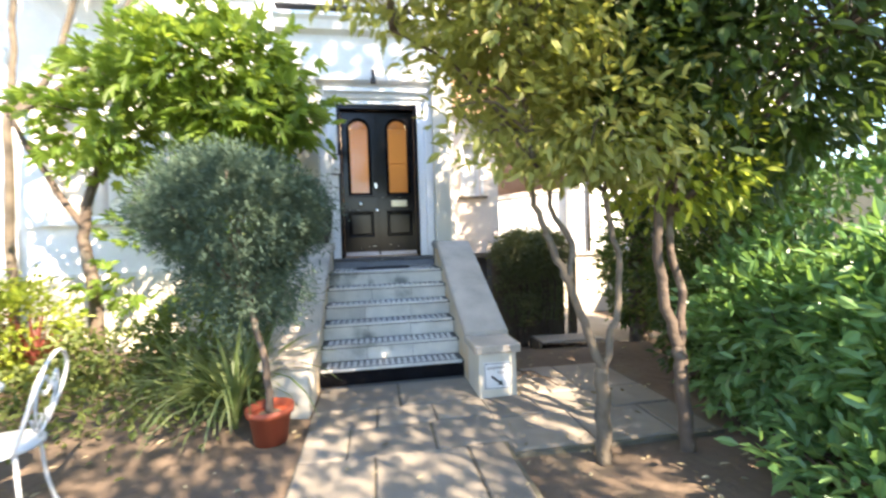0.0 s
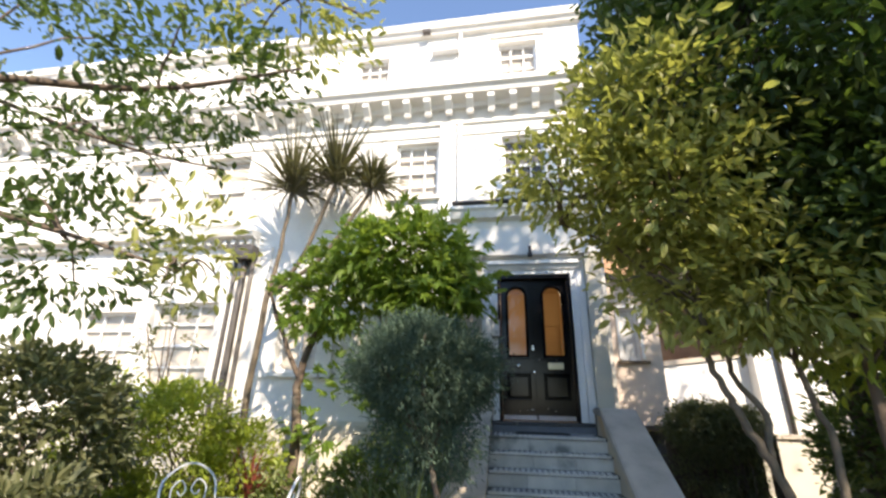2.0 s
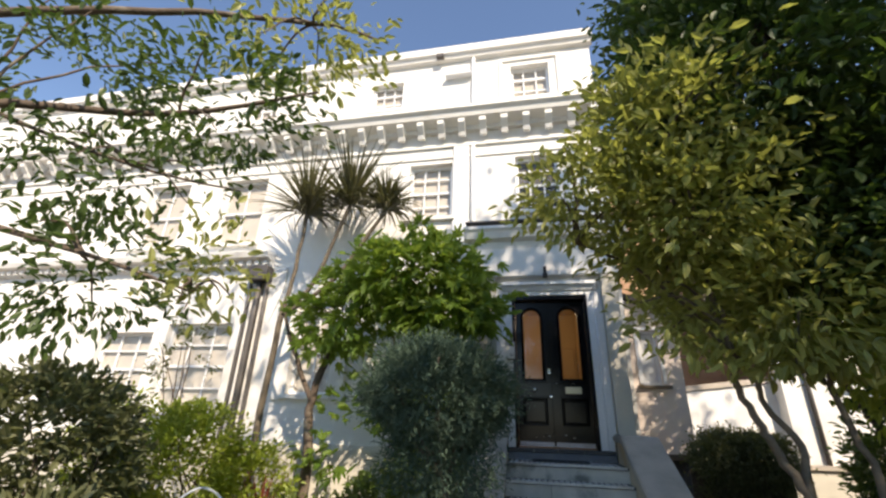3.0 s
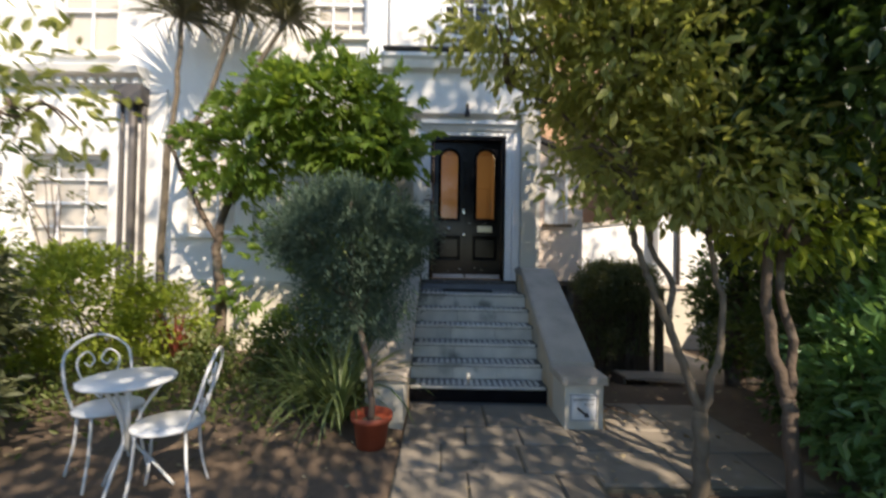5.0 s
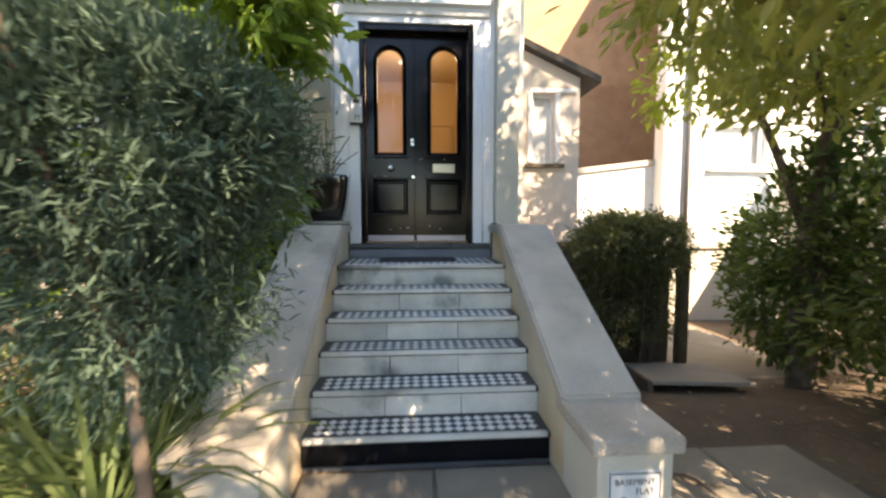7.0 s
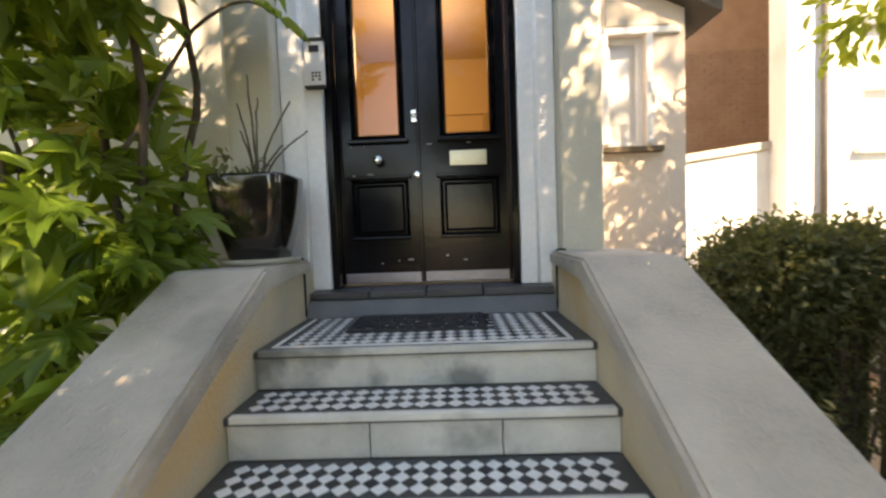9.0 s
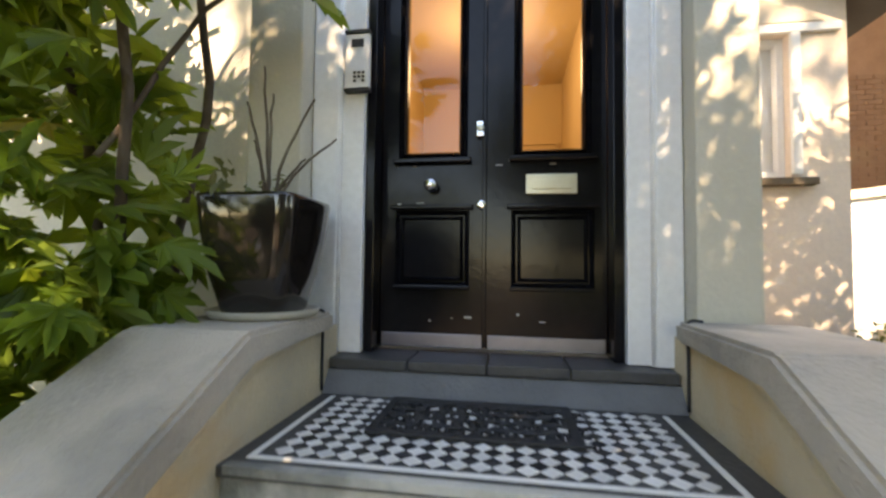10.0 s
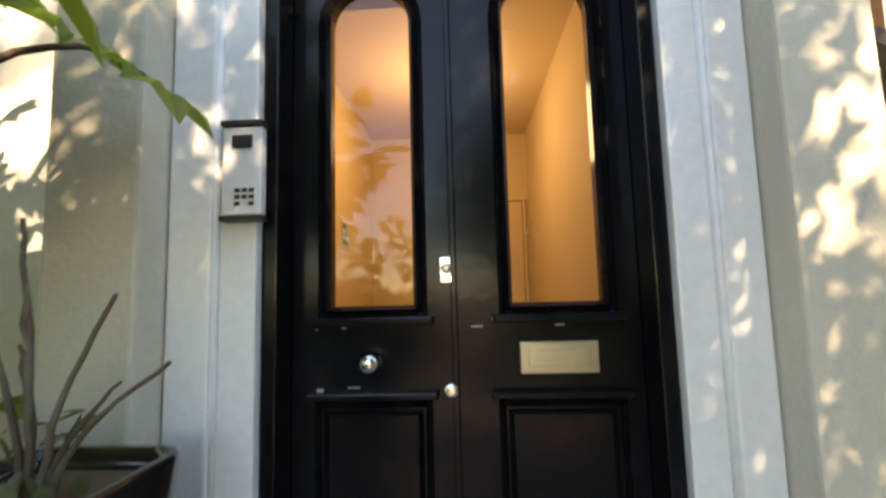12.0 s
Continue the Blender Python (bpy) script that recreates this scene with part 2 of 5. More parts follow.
def extrude_x(bm, prof, x0, x1):
    """A bar along x with the (y, z) outline prof."""
    a = [bm.verts.new((x0, y, z)) for y, z in prof]
    c = [bm.verts.new((x1, y, z)) for y, z in prof]
    n = len(prof)
    bm.faces.new(a)
    bm.faces.new(c[::-1])
    for k in range(n):
        bm.faces.new((a[k], c[k], c[(k + 1) % n], a[(k + 1) % n]))
    return bm


OVAL = (np.array([(0, 0, 0), (0.2, 0.3, 0.06), (0.18, 0.65, 0.05), (0, 1, -0.08), (-0.18, 0.65, 0.05), (-0.2, 0.3, 0.06)]), [(0, 1, 2, 3), (0, 3, 4, 5)])
NEEDLE = (np.array([(-0.06, 0, 0), (0.06, 0, 0), (0.10, 0.5, 0.05), (0, 1, 0), (-0.10, 0.5, 0.05)]), [(0, 1, 2, 3, 4)])


def palmate():
    tips, pts = [(-125, 0.42), (-75, 0.62), (-36, 0.82), (0, 1.0), (36, 0.82), (75, 0.62), (125, 0.42)], [(0, 0, 0)]
    for i, (a, r) in enumerate(tips):
        for da, f in ((-9, 0.72), (0, 1.0), (9, 0.72)):
            q = radians(a + da)
            pts.append((math.sin(q) * r * f * 0.62, 0.25 + math.cos(q) * r * f * 0.62, -0.16 * (r * f) ** 2 + (0.05 if da else 0)))
        if i < 6:
            q = radians((a + tips[i + 1][0]) / 2)
            pts.append((math.sin(q) * 0.24, 0.25 + math.cos(q) * 0.24, 0.02))
    pts[0] = (0, 0.12, 0.0)
    n = len(pts)
    return np.array(pts), [(0, k, k + 1) for k in range(1, n - 1)]


PALM5 = palmate()


def leaves(name, pos, dirs, size, shape, mat, parent, seed, tilt=0.6, spread=0.35, up=None):
    """One mesh of many leaves that point along dirs, each turned and sized a little by chance."""
    rng = np.random.default_rng(seed)
    pos, dirs = np.asarray(pos, float), np.asarray(dirs, float)
    n = len(pos)
    y = dirs + rng.normal(0, tilt, (n, 3))
    y /= np.linalg.norm(y, axis=1)[:, None] + 1e-9
    z = np.array(up if up is not None else (0, 0, 1.0)) + rng.normal(0, 0.55, (n, 3))
    x = np.cross(y, z)
    x /= np.linalg.norm(x, axis=1)[:, None] + 1e-9
    z = np.cross(x, y)
    s = size * (1 + spread * rng.uniform(-1, 1, n))
    base, faces = shape
    v = pos[:, None, :] + s[:, None, None] * (base[None, :, 0:1] * x[:, None, :] + base[None, :, 1:2] * y[:, None, :] + base[None, :, 2:3] * z[:, None, :])
    k = len(base)
    me = bpy.data.meshes.new(name)
    me.from_pydata(v.reshape(-1, 3).tolist(), [], [tuple(i * k + a for a in f) for i in range(n) for f in faces])
    me.materials.append(mat)
    ob = new(name, me)
    ob.parent = parent
    return ob


def clumps(seed, centre, radii, n_clumps, per, clump_r, shell=0.35, droop=-0.25, floor=0.05):
    """Leaf places in clumps through an ellipsoid, denser to the outside, and the way each one points."""
    rng = np.random.default_rng(seed)
    d = rng.normal(size=(n_clumps, 3))
    d /= np.linalg.norm(d, axis=1)[:, None]
    r = (shell + (1 - shell) * rng.uniform(0, 1, n_clumps)) ** 0.6
    c = d * r[:, None]
    p = np.repeat(np.array(centre) + c * np.array(radii), per, axis=0) + rng.normal(0, clump_r, (n_clumps * per, 3)) * (1, 1, 0.65)
    out = np.repeat(d, per, axis=0) + (0, 0, droop)
    keep = p[:, 2] > floor
    return p[keep], out[keep]


# ---- ground ----
def ground_z(x, y):
    """The garden is level; beside the steps it falls towards the basement entrance."""
    a = min(max((x - 2.05) / 0.35, 0), 1)
    b = min(max((y - 4.3) / 2.6, 0), 1)
    return -0.42 * a * b * b * (3 - 2 * b)


def build_ground():
    xs = [-300, -60, -20] + [-10 + 0.25 * i for i in range(81)] + [20, 60, 300]
    ys = [-300, -60, -20] + [-6 + 0.25 * i for i in range(85)] + [30, 60, 300]
    vs, fs = [], []
    for y in ys:
        for x in xs:
            h = 0.022 * noise.noise((x * 0.9, y * 0.9, 3.1)) + 0.01 * noise.noise((x * 3.1, y * 3.1, 1.0))
            onpath = 0.1 < x < 2.2 or (1.4 < x < 3.4 and 2.4 < y < 4.3)
            vs.append((x, y, ground_z(x, y) - 0.045 + (0 if onpath else 0.035 + h)))
    w = len(xs)
    for j in range(len(ys) - 1):
        for i in range(w - 1):
            fs.append((j * w + i, j * w + i + 1, (j + 1) * w + i + 1, (j + 1) * w + i))
    me = bpy.data.meshes.new("ground")
    me.from_pydata(vs, [], fs)
    for p in me.polygons:
        p.use_smooth = True
    me.materials.append(SOIL)
    return tagged(new("ground", me), "dry brown garden soil with scattered fallen leaves", "ground", kind="structure")


build_ground()
bed = part("path_bed", boxes((0.2, 1.60, -4.0, 4.06, -0.06, -0.016), (1.6, 3.15, 2.54, 4.16, -0.06, -0.016)), JOINT)
tagged(bed, "dark mossy mortar bed under the paving stones", "path bed", kind="structure")
pavement = thing("pavement", "worn grey-brown flagstone path to the front steps", "path", kind="structure")


def flagstone(x0, x1, y0, y1, k):
    rng = random.Random(k)
    bm = bmesh.new()
    g = 0.003
    c = [(x0 + g + rng.uniform(0, 0.012), y0 + g + rng.uniform(0, 0.012)), (x1 - g - rng.uniform(0, 0.012), y0 + g + rng.uniform(0, 0.012)),
         (x1 - g - rng.uniform(0, 0.012), y1 - g - rng.uniform(0, 0.012)), (x0 + g + rng.uniform(0, 0.012), y1 - g - rng.uniform(0, 0.012))]
    zt = rng.uniform(-0.004, 0.004)
    lo = [bm.verts.new((x, y, -0.05)) for x, y in c]
    hi = [bm.verts.new((x, y, zt + rng.uniform(-0.003, 0.003))) for x, y in c]
    top = bm.faces.new(hi)
    for i in range(4):
        bm.faces.new((lo[i], lo[(i + 1) % 4], hi[(i + 1) % 4], hi[i]))
    bmesh.ops.bevel(bm, geom=list(top.edges), offset=0.008, segments=1, affect="EDGES")
    part("flagstone", bm, FLAG, pavement)


STONE_ROWS = [(3.72, 4.29, (0.2, 0.92, 1.62)), (3.38, 3.72, (0.2, 0.72, 1.18, 1.62)), (2.94, 3.38, (0.2, 0.52, 1.12, 1.62)), (2.28, 2.94, (0.2, 0.70, 1.32, 1.58)),
              (1.72, 2.28, (0.2, 0.98, 1.58)), (1.1, 1.72, (0.2, 0.6, 1.2, 1.58)), (0.5, 1.1, (0.2, 1.0, 1.58)), (-0.2, 0.5, (0.2, 0.75, 1.58)), (-0.9, -0.2, (0.2, 0.9, 1.58)), (-1.6, -0.9, (0.2, 0.7, 1.58)), (-2.4, -1.6, (0.2, 0.9, 1.58))]
k = 0
for y0, y1, cuts in STONE_ROWS:
    for x0, x1 in zip(cuts, cuts[1:]):
        k += 1
        flagstone(x0, x1, y0 - 0.24, y1 - 0.24, k)
for y0, y1, cuts in ((2.56, 3.06, (1.60, 2.20, 2.80, 3.12)), (3.06, 3.47, (1.60, 2.02, 2.62, 3.12)), (3.47, 4.16, (1.98, 2.55, 3.12))):
    for x0, x1 in zip(cuts, cuts[1:]):
        k += 1
        flagstone(x0, x1, y0, y1, k)


# ---- house ----
house = thing("house", "white stuccoed terraced townhouse with cornices and sash windows", "house")
OPENINGS = [(0.284, 1.43, 1.14, 3.33), (-1.61, -0.775, 4.92, 6.10), (0.41, 1.17, 7.48, 8.38), (0.43, 1.20, 4.95, 6.12), (-5.72, -4.70, 4.6, 6.1), (-7.60, -6.58, 4.6, 6.1),
            (-3.50, -2.75, 1.78, 3.2), (-6.15, -4.78, 1.48, 3.0), (-3.45, -2.75, 0.12, 0.62), (-2.6, -1.9, 7.55, 8.3), (-5.6, -4.9, 7.55, 8.3), (-7.65, -6.45, 1.5, 2.85)]


def wall_with_openings(x0, x1, y0, y1, z0, z1, holes):
    xs = sorted({x0, x1, *[h[0] for h in holes], *[h[1] for h in holes]})
    zs = sorted({z0, z1, *[h[2] for h in holes], *[h[3] for h in holes]})
    bm = bmesh.new()
    for a, b in zip(xs, xs[1:]):
        run = None
        for c, d in zip(zs, zs[1:]):
            solid = not any(h[0] <= a and b <= h[1] and h[2] <= c and d <= h[3] for h in holes)
            if solid:
                run = (run[0], d) if run else (c, d)
            if run and (not solid or d == z1):
                box(bm, a, b, y0, y1, *run)
                run = None
    bmesh.ops.remove_doubles(bm, verts=bm.verts[:], dist=0.0005)
    return bm


Y = 6.35
part("wall", wall_with_openings(-16, 2.0, Y, Y + 0.32, -0.6, 8.83, OPENINGS), STUCCO, house)
part("side_wall", boxes((1.7, 2.0, Y + 0.32, 13, -0.6, 8.83), (-16, -15.7, Y + 0.32, 13, -0.6, 8.83), (-15.7, 1.7, 12.7, 13, -0.6, 8.83)), STUCCO, house)
part("roof", boxes((-15.7, 1.7, Y + 0.32, 12.7, 8.2, 8.4)), ROOF, house, "flat dark felted roof")
part("plinth", extrude_x(bmesh.new(), [(Y, -0.5), (Y - 0.08, -0.5), (Y - 0.08, 1.0), (Y - 0.05, 1.06), (Y, 1.06)], -16, -0.26), CREAM, house, "cream painted basement plinth")
CORNICE = [(Y, 6.78), (Y - 0.10, 6.78), (Y - 0.12, 6.86), (Y - 0.36, 6.90), (Y - 0.40, 7.0), (Y - 0.46, 7.04), (Y - 0.46, 7.10), (Y, 7.16)]
part("cornice", extrude_x(bmesh.new(), CORNICE, -16, 2.2), STUCCO, house, "deep moulded stucco cornice")
part("frieze_band", boxes((-16, 2.05, Y - 0.05, Y, 6.45, 6.52), (-16, 2.05, Y - 0.03, Y, 6.2, 6.24)), STUCCO, house)
PARAPET_P = [(Y, 8.68), (Y - 0.10, 8.70), (Y - 0.13, 8.78), (Y - 0.18, 8.80), (Y - 0.18, 8.88), (Y - 0.06, 8.94), (Y - 0.06, 9.12), (Y + 0.35, 9.12), (Y + 0.35, 8.82), (Y, 8.82)]
part("parapet", extrude_x(bmesh.new(), PARAPET_P, -16, 2.06), STUCCO, house)
bracket = extrude_x(bmesh.new(), [(Y - 0.1, 6.60), (Y - 0.16, 6.60), (Y - 0.2, 6.68), (Y - 0.33, 6.80), (Y - 0.34, 6.885), (Y - 0.1, 6.885)], -0.065, 0.065)
first = part("bracket", bracket, STUCCO, house)
first.location.x = 1.9
for i in range(1, 44):
    o = new("bracket", first.data)
    o.parent, o.location.x = house, 1.9 - 0.41 * i
part("string_course", extrude_x(bmesh.new(), [(Y, 4.05), (Y - 0.06, 4.05), (Y - 0.1, 4.16), (Y - 0.26, 4.2), (Y - 0.3, 4.3), (Y, 4.36)], -16, -4.18), STUCCO, house, "moulded first-floor string course")
dent = part("dentil", boxes((-0.04, 0.04, Y - 0.16, Y - 0.07, 4.08, 4.16)), STUCCO, house)
dent.location.x = -4.28
for i in range(1, 60):
    o = new("dentil", dent.data)
    o.parent, o.location.x = house, -4.28 - 0.17 * i


def sash_window(x0, x1, z0, z1, cols, rows, blind):
    """Sash window in the wall's opening: surround, frame with glazing bars, panes, sill and a sheet behind: blind, or
    dark colour for room shade.
    """
    fy = Y + 0.12
    bm = boxes((x0, x0 + 0.05, fy, fy + 0.07, z0, z1), (x1 - 0.05, x1, fy, fy + 0.07, z0, z1), (x0 + 0.05, x1 - 0.05, fy, fy + 0.07, z1 - 0.05, z1), (x0 + 0.05, x1 - 0.05, fy, fy + 0.07, z0, z0 + 0.06))
    bars = []
    for i in range(1, cols):
        x = x0 + (x1 - x0) * i / cols
        bars.append((x - 0.014, x + 0.014, fy + 0.012, fy + 0.045, z0 + 0.06, z1 - 0.05))
    for j in range(1, rows):
        z = z0 + (z1 - z0) * j / rows
        t = 0.022 if j * 2 in (rows, rows + 1) else 0.014
        bars.append((x0 + 0.05, x1 - 0.05, fy + 0.008, fy + 0.049, z - t, z + t))
    bmesh.ops.remove_doubles(bm, verts=bm.verts[:], dist=0.0005)
    w = part("window", bm, TRIM, house, "white painted sash window with small panes")
    for b in bars:
        part("glazing_bar", boxes(b), TRIM, w)
    p = part("pane", boxes((x0 + 0.05, x1 - 0.05, fy + 0.028, fy + 0.032, z0 + 0.06, z1 - 0.05)), GLASS, w)
    p.visible_shadow = False
    part("sill", boxes((x0 - 0.08, x1 + 0.08, Y - 0.09, fy, z0 - 0.07, z0 + 0.004), bevel=0.008), STUCCO, w)
    if blind:
        part("blind", boxes((x0 + 0.002, x1 - 0.002, fy + 0.075, fy + 0.083, z0 + 0.002, z1 - 0.002)), blind, w)


for h, cr in zip(OPENINGS[1:], ((3, 4), (3, 3), (3, 4), (2, 2), (2, 2), (2, 2), (3, 4), (3, 2), (3, 3), (3, 3), (3, 4))):
    # The window above the door gets a darkened sheet for its room's shade.
    sash_window(*h, *cr, DARKSHADE if h[0] == 0.43 else BLIND)
part("window_surround", boxes((0.17, 0.25, Y - 0.04, Y, 7.18, 8.58), (1.33, 1.41, Y - 0.04, Y, 7.18, 8.58), (0.25, 1.33, Y - 0.04, Y, 8.50, 8.58)), STUCCO, house)
part("window_surround", boxes((-3.78, -3.50, Y - 0.05, Y, 1.7, 3.36), (-2.75, -2.47, Y - 0.05, Y, 1.7, 3.36), (-3.83, -2.42, Y - 0.12, Y, 3.36, 3.52)), STUCCO, house)
part("pilaster_strip", boxes((-0.74, -0.44, Y - 0.05, Y, 4.4, 6.44), bevel=0.006), TRIM, house)
part("pilaster_strip", boxes((-4.16, -3.86, Y - 0.06, Y, 1.06, 4.04), bevel=0.006), STUCCO, house)
part("downpipe", tube(bmesh.new(), [(-0.36, Y - 0.06, z) for z in (4.35, 5, 6, 6.44)], [0.04] * 4, 10), TRIM, house)
part("downpipe", tube(bmesh.new(), [(-0.36, Y - 0.06, z) for z in (7.17, 7.6, 8.2, 8.68)], [0.04] * 4, 10), TRIM, house)
for dx, r, mt in ((0, 0.06, PIPE), (0.17, 0.04, PIPE), (-0.17, 0.035, PIPE)):
    part("downpipe", tube(bmesh.new(), [(-4.34 + dx, Y - 0.1, z) for z in (-0.05, 1, 2, 3, 4.0)], [r] * 5, 10), mt, house, "dark cast-iron drainpipe")
part("rainwater_head", boxes((-4.54, -4.12, Y - 0.27, Y, 3.75, 4.02), bevel=0.02), PIPE, house)
part("vent", boxes((-1.15, -0.99, Y - 0.21, Y - 0.1, 8.70, 8.78)), PIPE, house)
flood = part("floodlight", boxes((-0.95, -0.4, Y - 0.16, Y - 0.02, 8.20, 8.25), (-0.7, -0.66, Y - 0.05, Y, 8.18, 8.24), bevel=0.006), PLASTIC, house)

# porch surround round the front door
PF = 6.13
for b in ((0.04, 0.284, PF, Y, 1.14, 3.33), (1.43, 1.645, PF, Y, 1.14, 3.33), (0.04, 1.645, PF, Y, 3.33, 3.62)):
    part("door_surround", boxes(b, bevel=0.006), TRIM, house, "white painted door surround")
for x0, x1 in ((0.045, 0.17), (1.535, 1.64)):
    part("architrave", boxes((x0, x1, PF - 0.028, PF - 0.001, 1.14, 3.36), bevel=0.008), TRIM, house)
    xm = x1 if x0 < 1 else x0
    part("bead", tube(bmesh.new(), [(xm, PF - 0.006, 1.14), (xm, PF - 0.006, 2.2), (xm, PF - 0.006, 3.36)], [0.013] * 3, 8), TRIM, house)
part("door_moulding", extrude_x(bmesh.new(), [(PF, 3.40), (PF - 0.03, 3.40), (PF - 0.06, 3.46), (PF - 0.1, 3.48), (PF - 0.1, 3.53), (PF, 3.55)], 0.14, 1.58), TRIM, house)
for x0, x1 in ((-0.22, 0.04), (1.645, 1.875)):
    part("pilaster", boxes((x0, x1, 6.0, Y, 1.14, 3.62), bevel=0.012), CREAM, house, "cream stucco pilaster standing on the coping")
part("entablature", boxes((-0.25, 1.90, 5.985, Y, 3.62, 4.10)), STUCCO, house)
part("porch_cornice", extrude_x(bmesh.new(), [(Y, 4.10), (5.98, 4.10), (5.96, 4.2), (5.86, 4.24), (5.82, 4.34), (5.78, 4.38), (5.78, 4.43), (Y, 4.5)], -0.45, 2.1), STUCCO, house)
part("porch_flashing", boxes((-0.42, 2.07, 5.8, Y - 0.002, 4.505, 4.53)), PIPE, house, "dark lead flashing on the porch")
lantern = part("porch_lamp", boxes((0.80, 0.845, 5.915, 5.985, 3.62, 3.74), (0.785, 0.86, 5.89, 5.98, 3.56, 3.62), bevel=0.006), INK, None)
tagged(lantern, "small black porch lamp fixed above the door", "lamp")

# hallway behind the door
hall = thing("hallway", "warm lit cream hallway behind the front door", "hallway", kind="structure")
part("hall_wall", boxes((-0.3, -0.2, 6.68, 9.8, 1.1, 3.9), (1.6, 1.695, 6.68, 9.8, 1.1, 3.9), (-0.3, 1.69, 9.8, 9.9, 1.1, 3.9)), HALLWALL, hall)
part("hall_floor", boxes((-0.2, 1.6, 6.36, 9.8, 1.02, 1.13)), WOOD, hall)
part("hall_ceiling", boxes((-0.3, 1.69, 6.68, 9.9, 3.9, 4.0)), HALLWALL, hall)
part("inner_door", boxes((0.84, 1.52, 9.775, 9.798, 1.14, 3.1), (0.80, 0.832, 9.76, 9.798, 1.14, 3.14), (1.528, 1.56, 9.76, 9.798, 1.14, 3.14), (0.832, 1.528, 9.76, 9.798, 3.108, 3.14), bevel=0.003), HALLWALL, hall, "cream flush inner door")
for y0, z0, w, mt in ((8.0, 2.5, 0.20, TERRACOTTA), (8.55, 2.5, 0.22, L_STRAP)):
    notice = part("notice", boxes((-0.199, -0.192, y0, y0 + w, z0, z0 + 0.26), bevel=0.001), BLIND, hall, "small notice on the hall wall")
    for q in range(3):
        part("printed_bar", boxes((-0.1915, -0.189, y0 + 0.03, y0 + w - 0.03 - 0.03 * q, z0 + 0.04 + 0.07 * q, z0 + 0.085 + 0.07 * q)), mt, notice)
bulb = thing("ceiling_pendant", "plain pendant lamp glowing warm in the hallway", "lamp")
part("flex", tube(bmesh.new(), [(0.7, 8.3, 3.9), (0.7, 8.3, 3.78)], [0.006, 0.006], 6), PLASTIC, bulb)
part("shade", lathe(bmesh.new(), [(0.09, 3.72), (0.10, 3.72), (0.05, 3.80), (0.02, 3.80)], 20, 0.7, 8.3), PLASTIC, bulb)

# ---- front steps ----
SX0, SX1, RISE, GOING, SY = 0.18, 1.60, 0.1667, 0.2494, 4.093
steps = thing("front_steps", "flight of stone steps with black and white tiled treads", "steps", kind="structure")
ORNG = random.Random(4)
for i in range(6):
    y0, z0 = SY + GOING * i, RISE * i
    y1 = 6.27 if i == 5 else y0 + GOING
    cuts = [SX0, SX0 + 0.48 + ORNG.uniform(-0.05, 0.05), SX0 + 0.97 + ORNG.uniform(-0.05, 0.05), SX1] if 0 < i < 5 else [SX0, SX1]
    part("step_core", boxes((SX0, SX1, y0 + 0.03, y1, (z0 - 0.1) if i else -0.05, z0 + RISE - 0.03)), GROUT, steps)
    for a, b in zip(cuts, cuts[1:]):
        part("riser", boxes((a + 0.002, b - 0.002, y0, y0 + 0.05, z0 + 0.001, z0 + RISE - 0.032), bevel=0.004), BLACKPAINT if i == 0 else RISER, steps, "black painted bottom riser" if i == 0 else "")
    part("tread", boxes((SX0, SX1, y0 - 0.018, y1 if i < 5 else 6.03, z0 + RISE - 0.032, z0 + RISE), bevel=0.006), SLATE, steps, "dark border of a tiled tread")
    part("nosing", boxes((SX0 + 0.02, SX1 - 0.02, y0 - 0.02, y0 + 0.012, z0 + RISE - 0.024, z0 + RISE + 0.0025), bevel=0.003), RISER, steps)
LAND = 6 * RISE
part("threshold_riser", extrude_x(bmesh.new(), [(5.965, LAND + 0.002), (6.03, LAND + 0.09), (6.3, LAND + 0.09), (6.3, LAND + 0.002)], SX0, SX1), GROUT, steps)
for a, b in zip((0.06, 0.53, 0.86, 1.19), (0.53, 0.86, 1.19, 1.66)):
    lo, hi = max(a, SX0 + 0.005), min(b, SX1 - 0.005)
    part("threshold_tile", boxes((lo + 0.003, hi - 0.003, 6.02, 6.28, LAND + 0.095, LAND + 0.137), bevel=0.006), SLATE, steps, "black slate threshold tile")

D = 0.062


def diamond(bm, cx, cy, z, s):
    top = [bm.verts.new((cx + dx * s, cy + dy * s, z + 0.003)) for dx, dy in ((0, -1), (1, 0), (0, 1), (-1, 0))]
    low = [bm.verts.new((cx + dx * (s + 0.001), cy + dy * (s + 0.001), z)) for dx, dy in ((0, -1), (1, 0), (0, 1), (-1, 0))]
    bm.faces.new(top)
    for k in range(4):
        bm.faces.new((low[k], low[(k + 1) % 4], top[(k + 1) % 4], top[k]))


def tile_field(x0, x1, y0, y1):
    """Centres of the white and of the black tiles, laid cornerwise."""
    nx, ny = round((x1 - x0) / D), round((y1 - y0) / D)
    dx, dy = (x1 - x0) / nx, (y1 - y0) / ny
    white = [(x0 + dx * (i + 0.5), y0 + dy * (j + 0.5)) for i in range(nx) for j in range(ny)]
    black = [(x0 + dx * i, y0 + dy * j) for i in range(1, nx) for j in range(1, ny)]
    return white, black


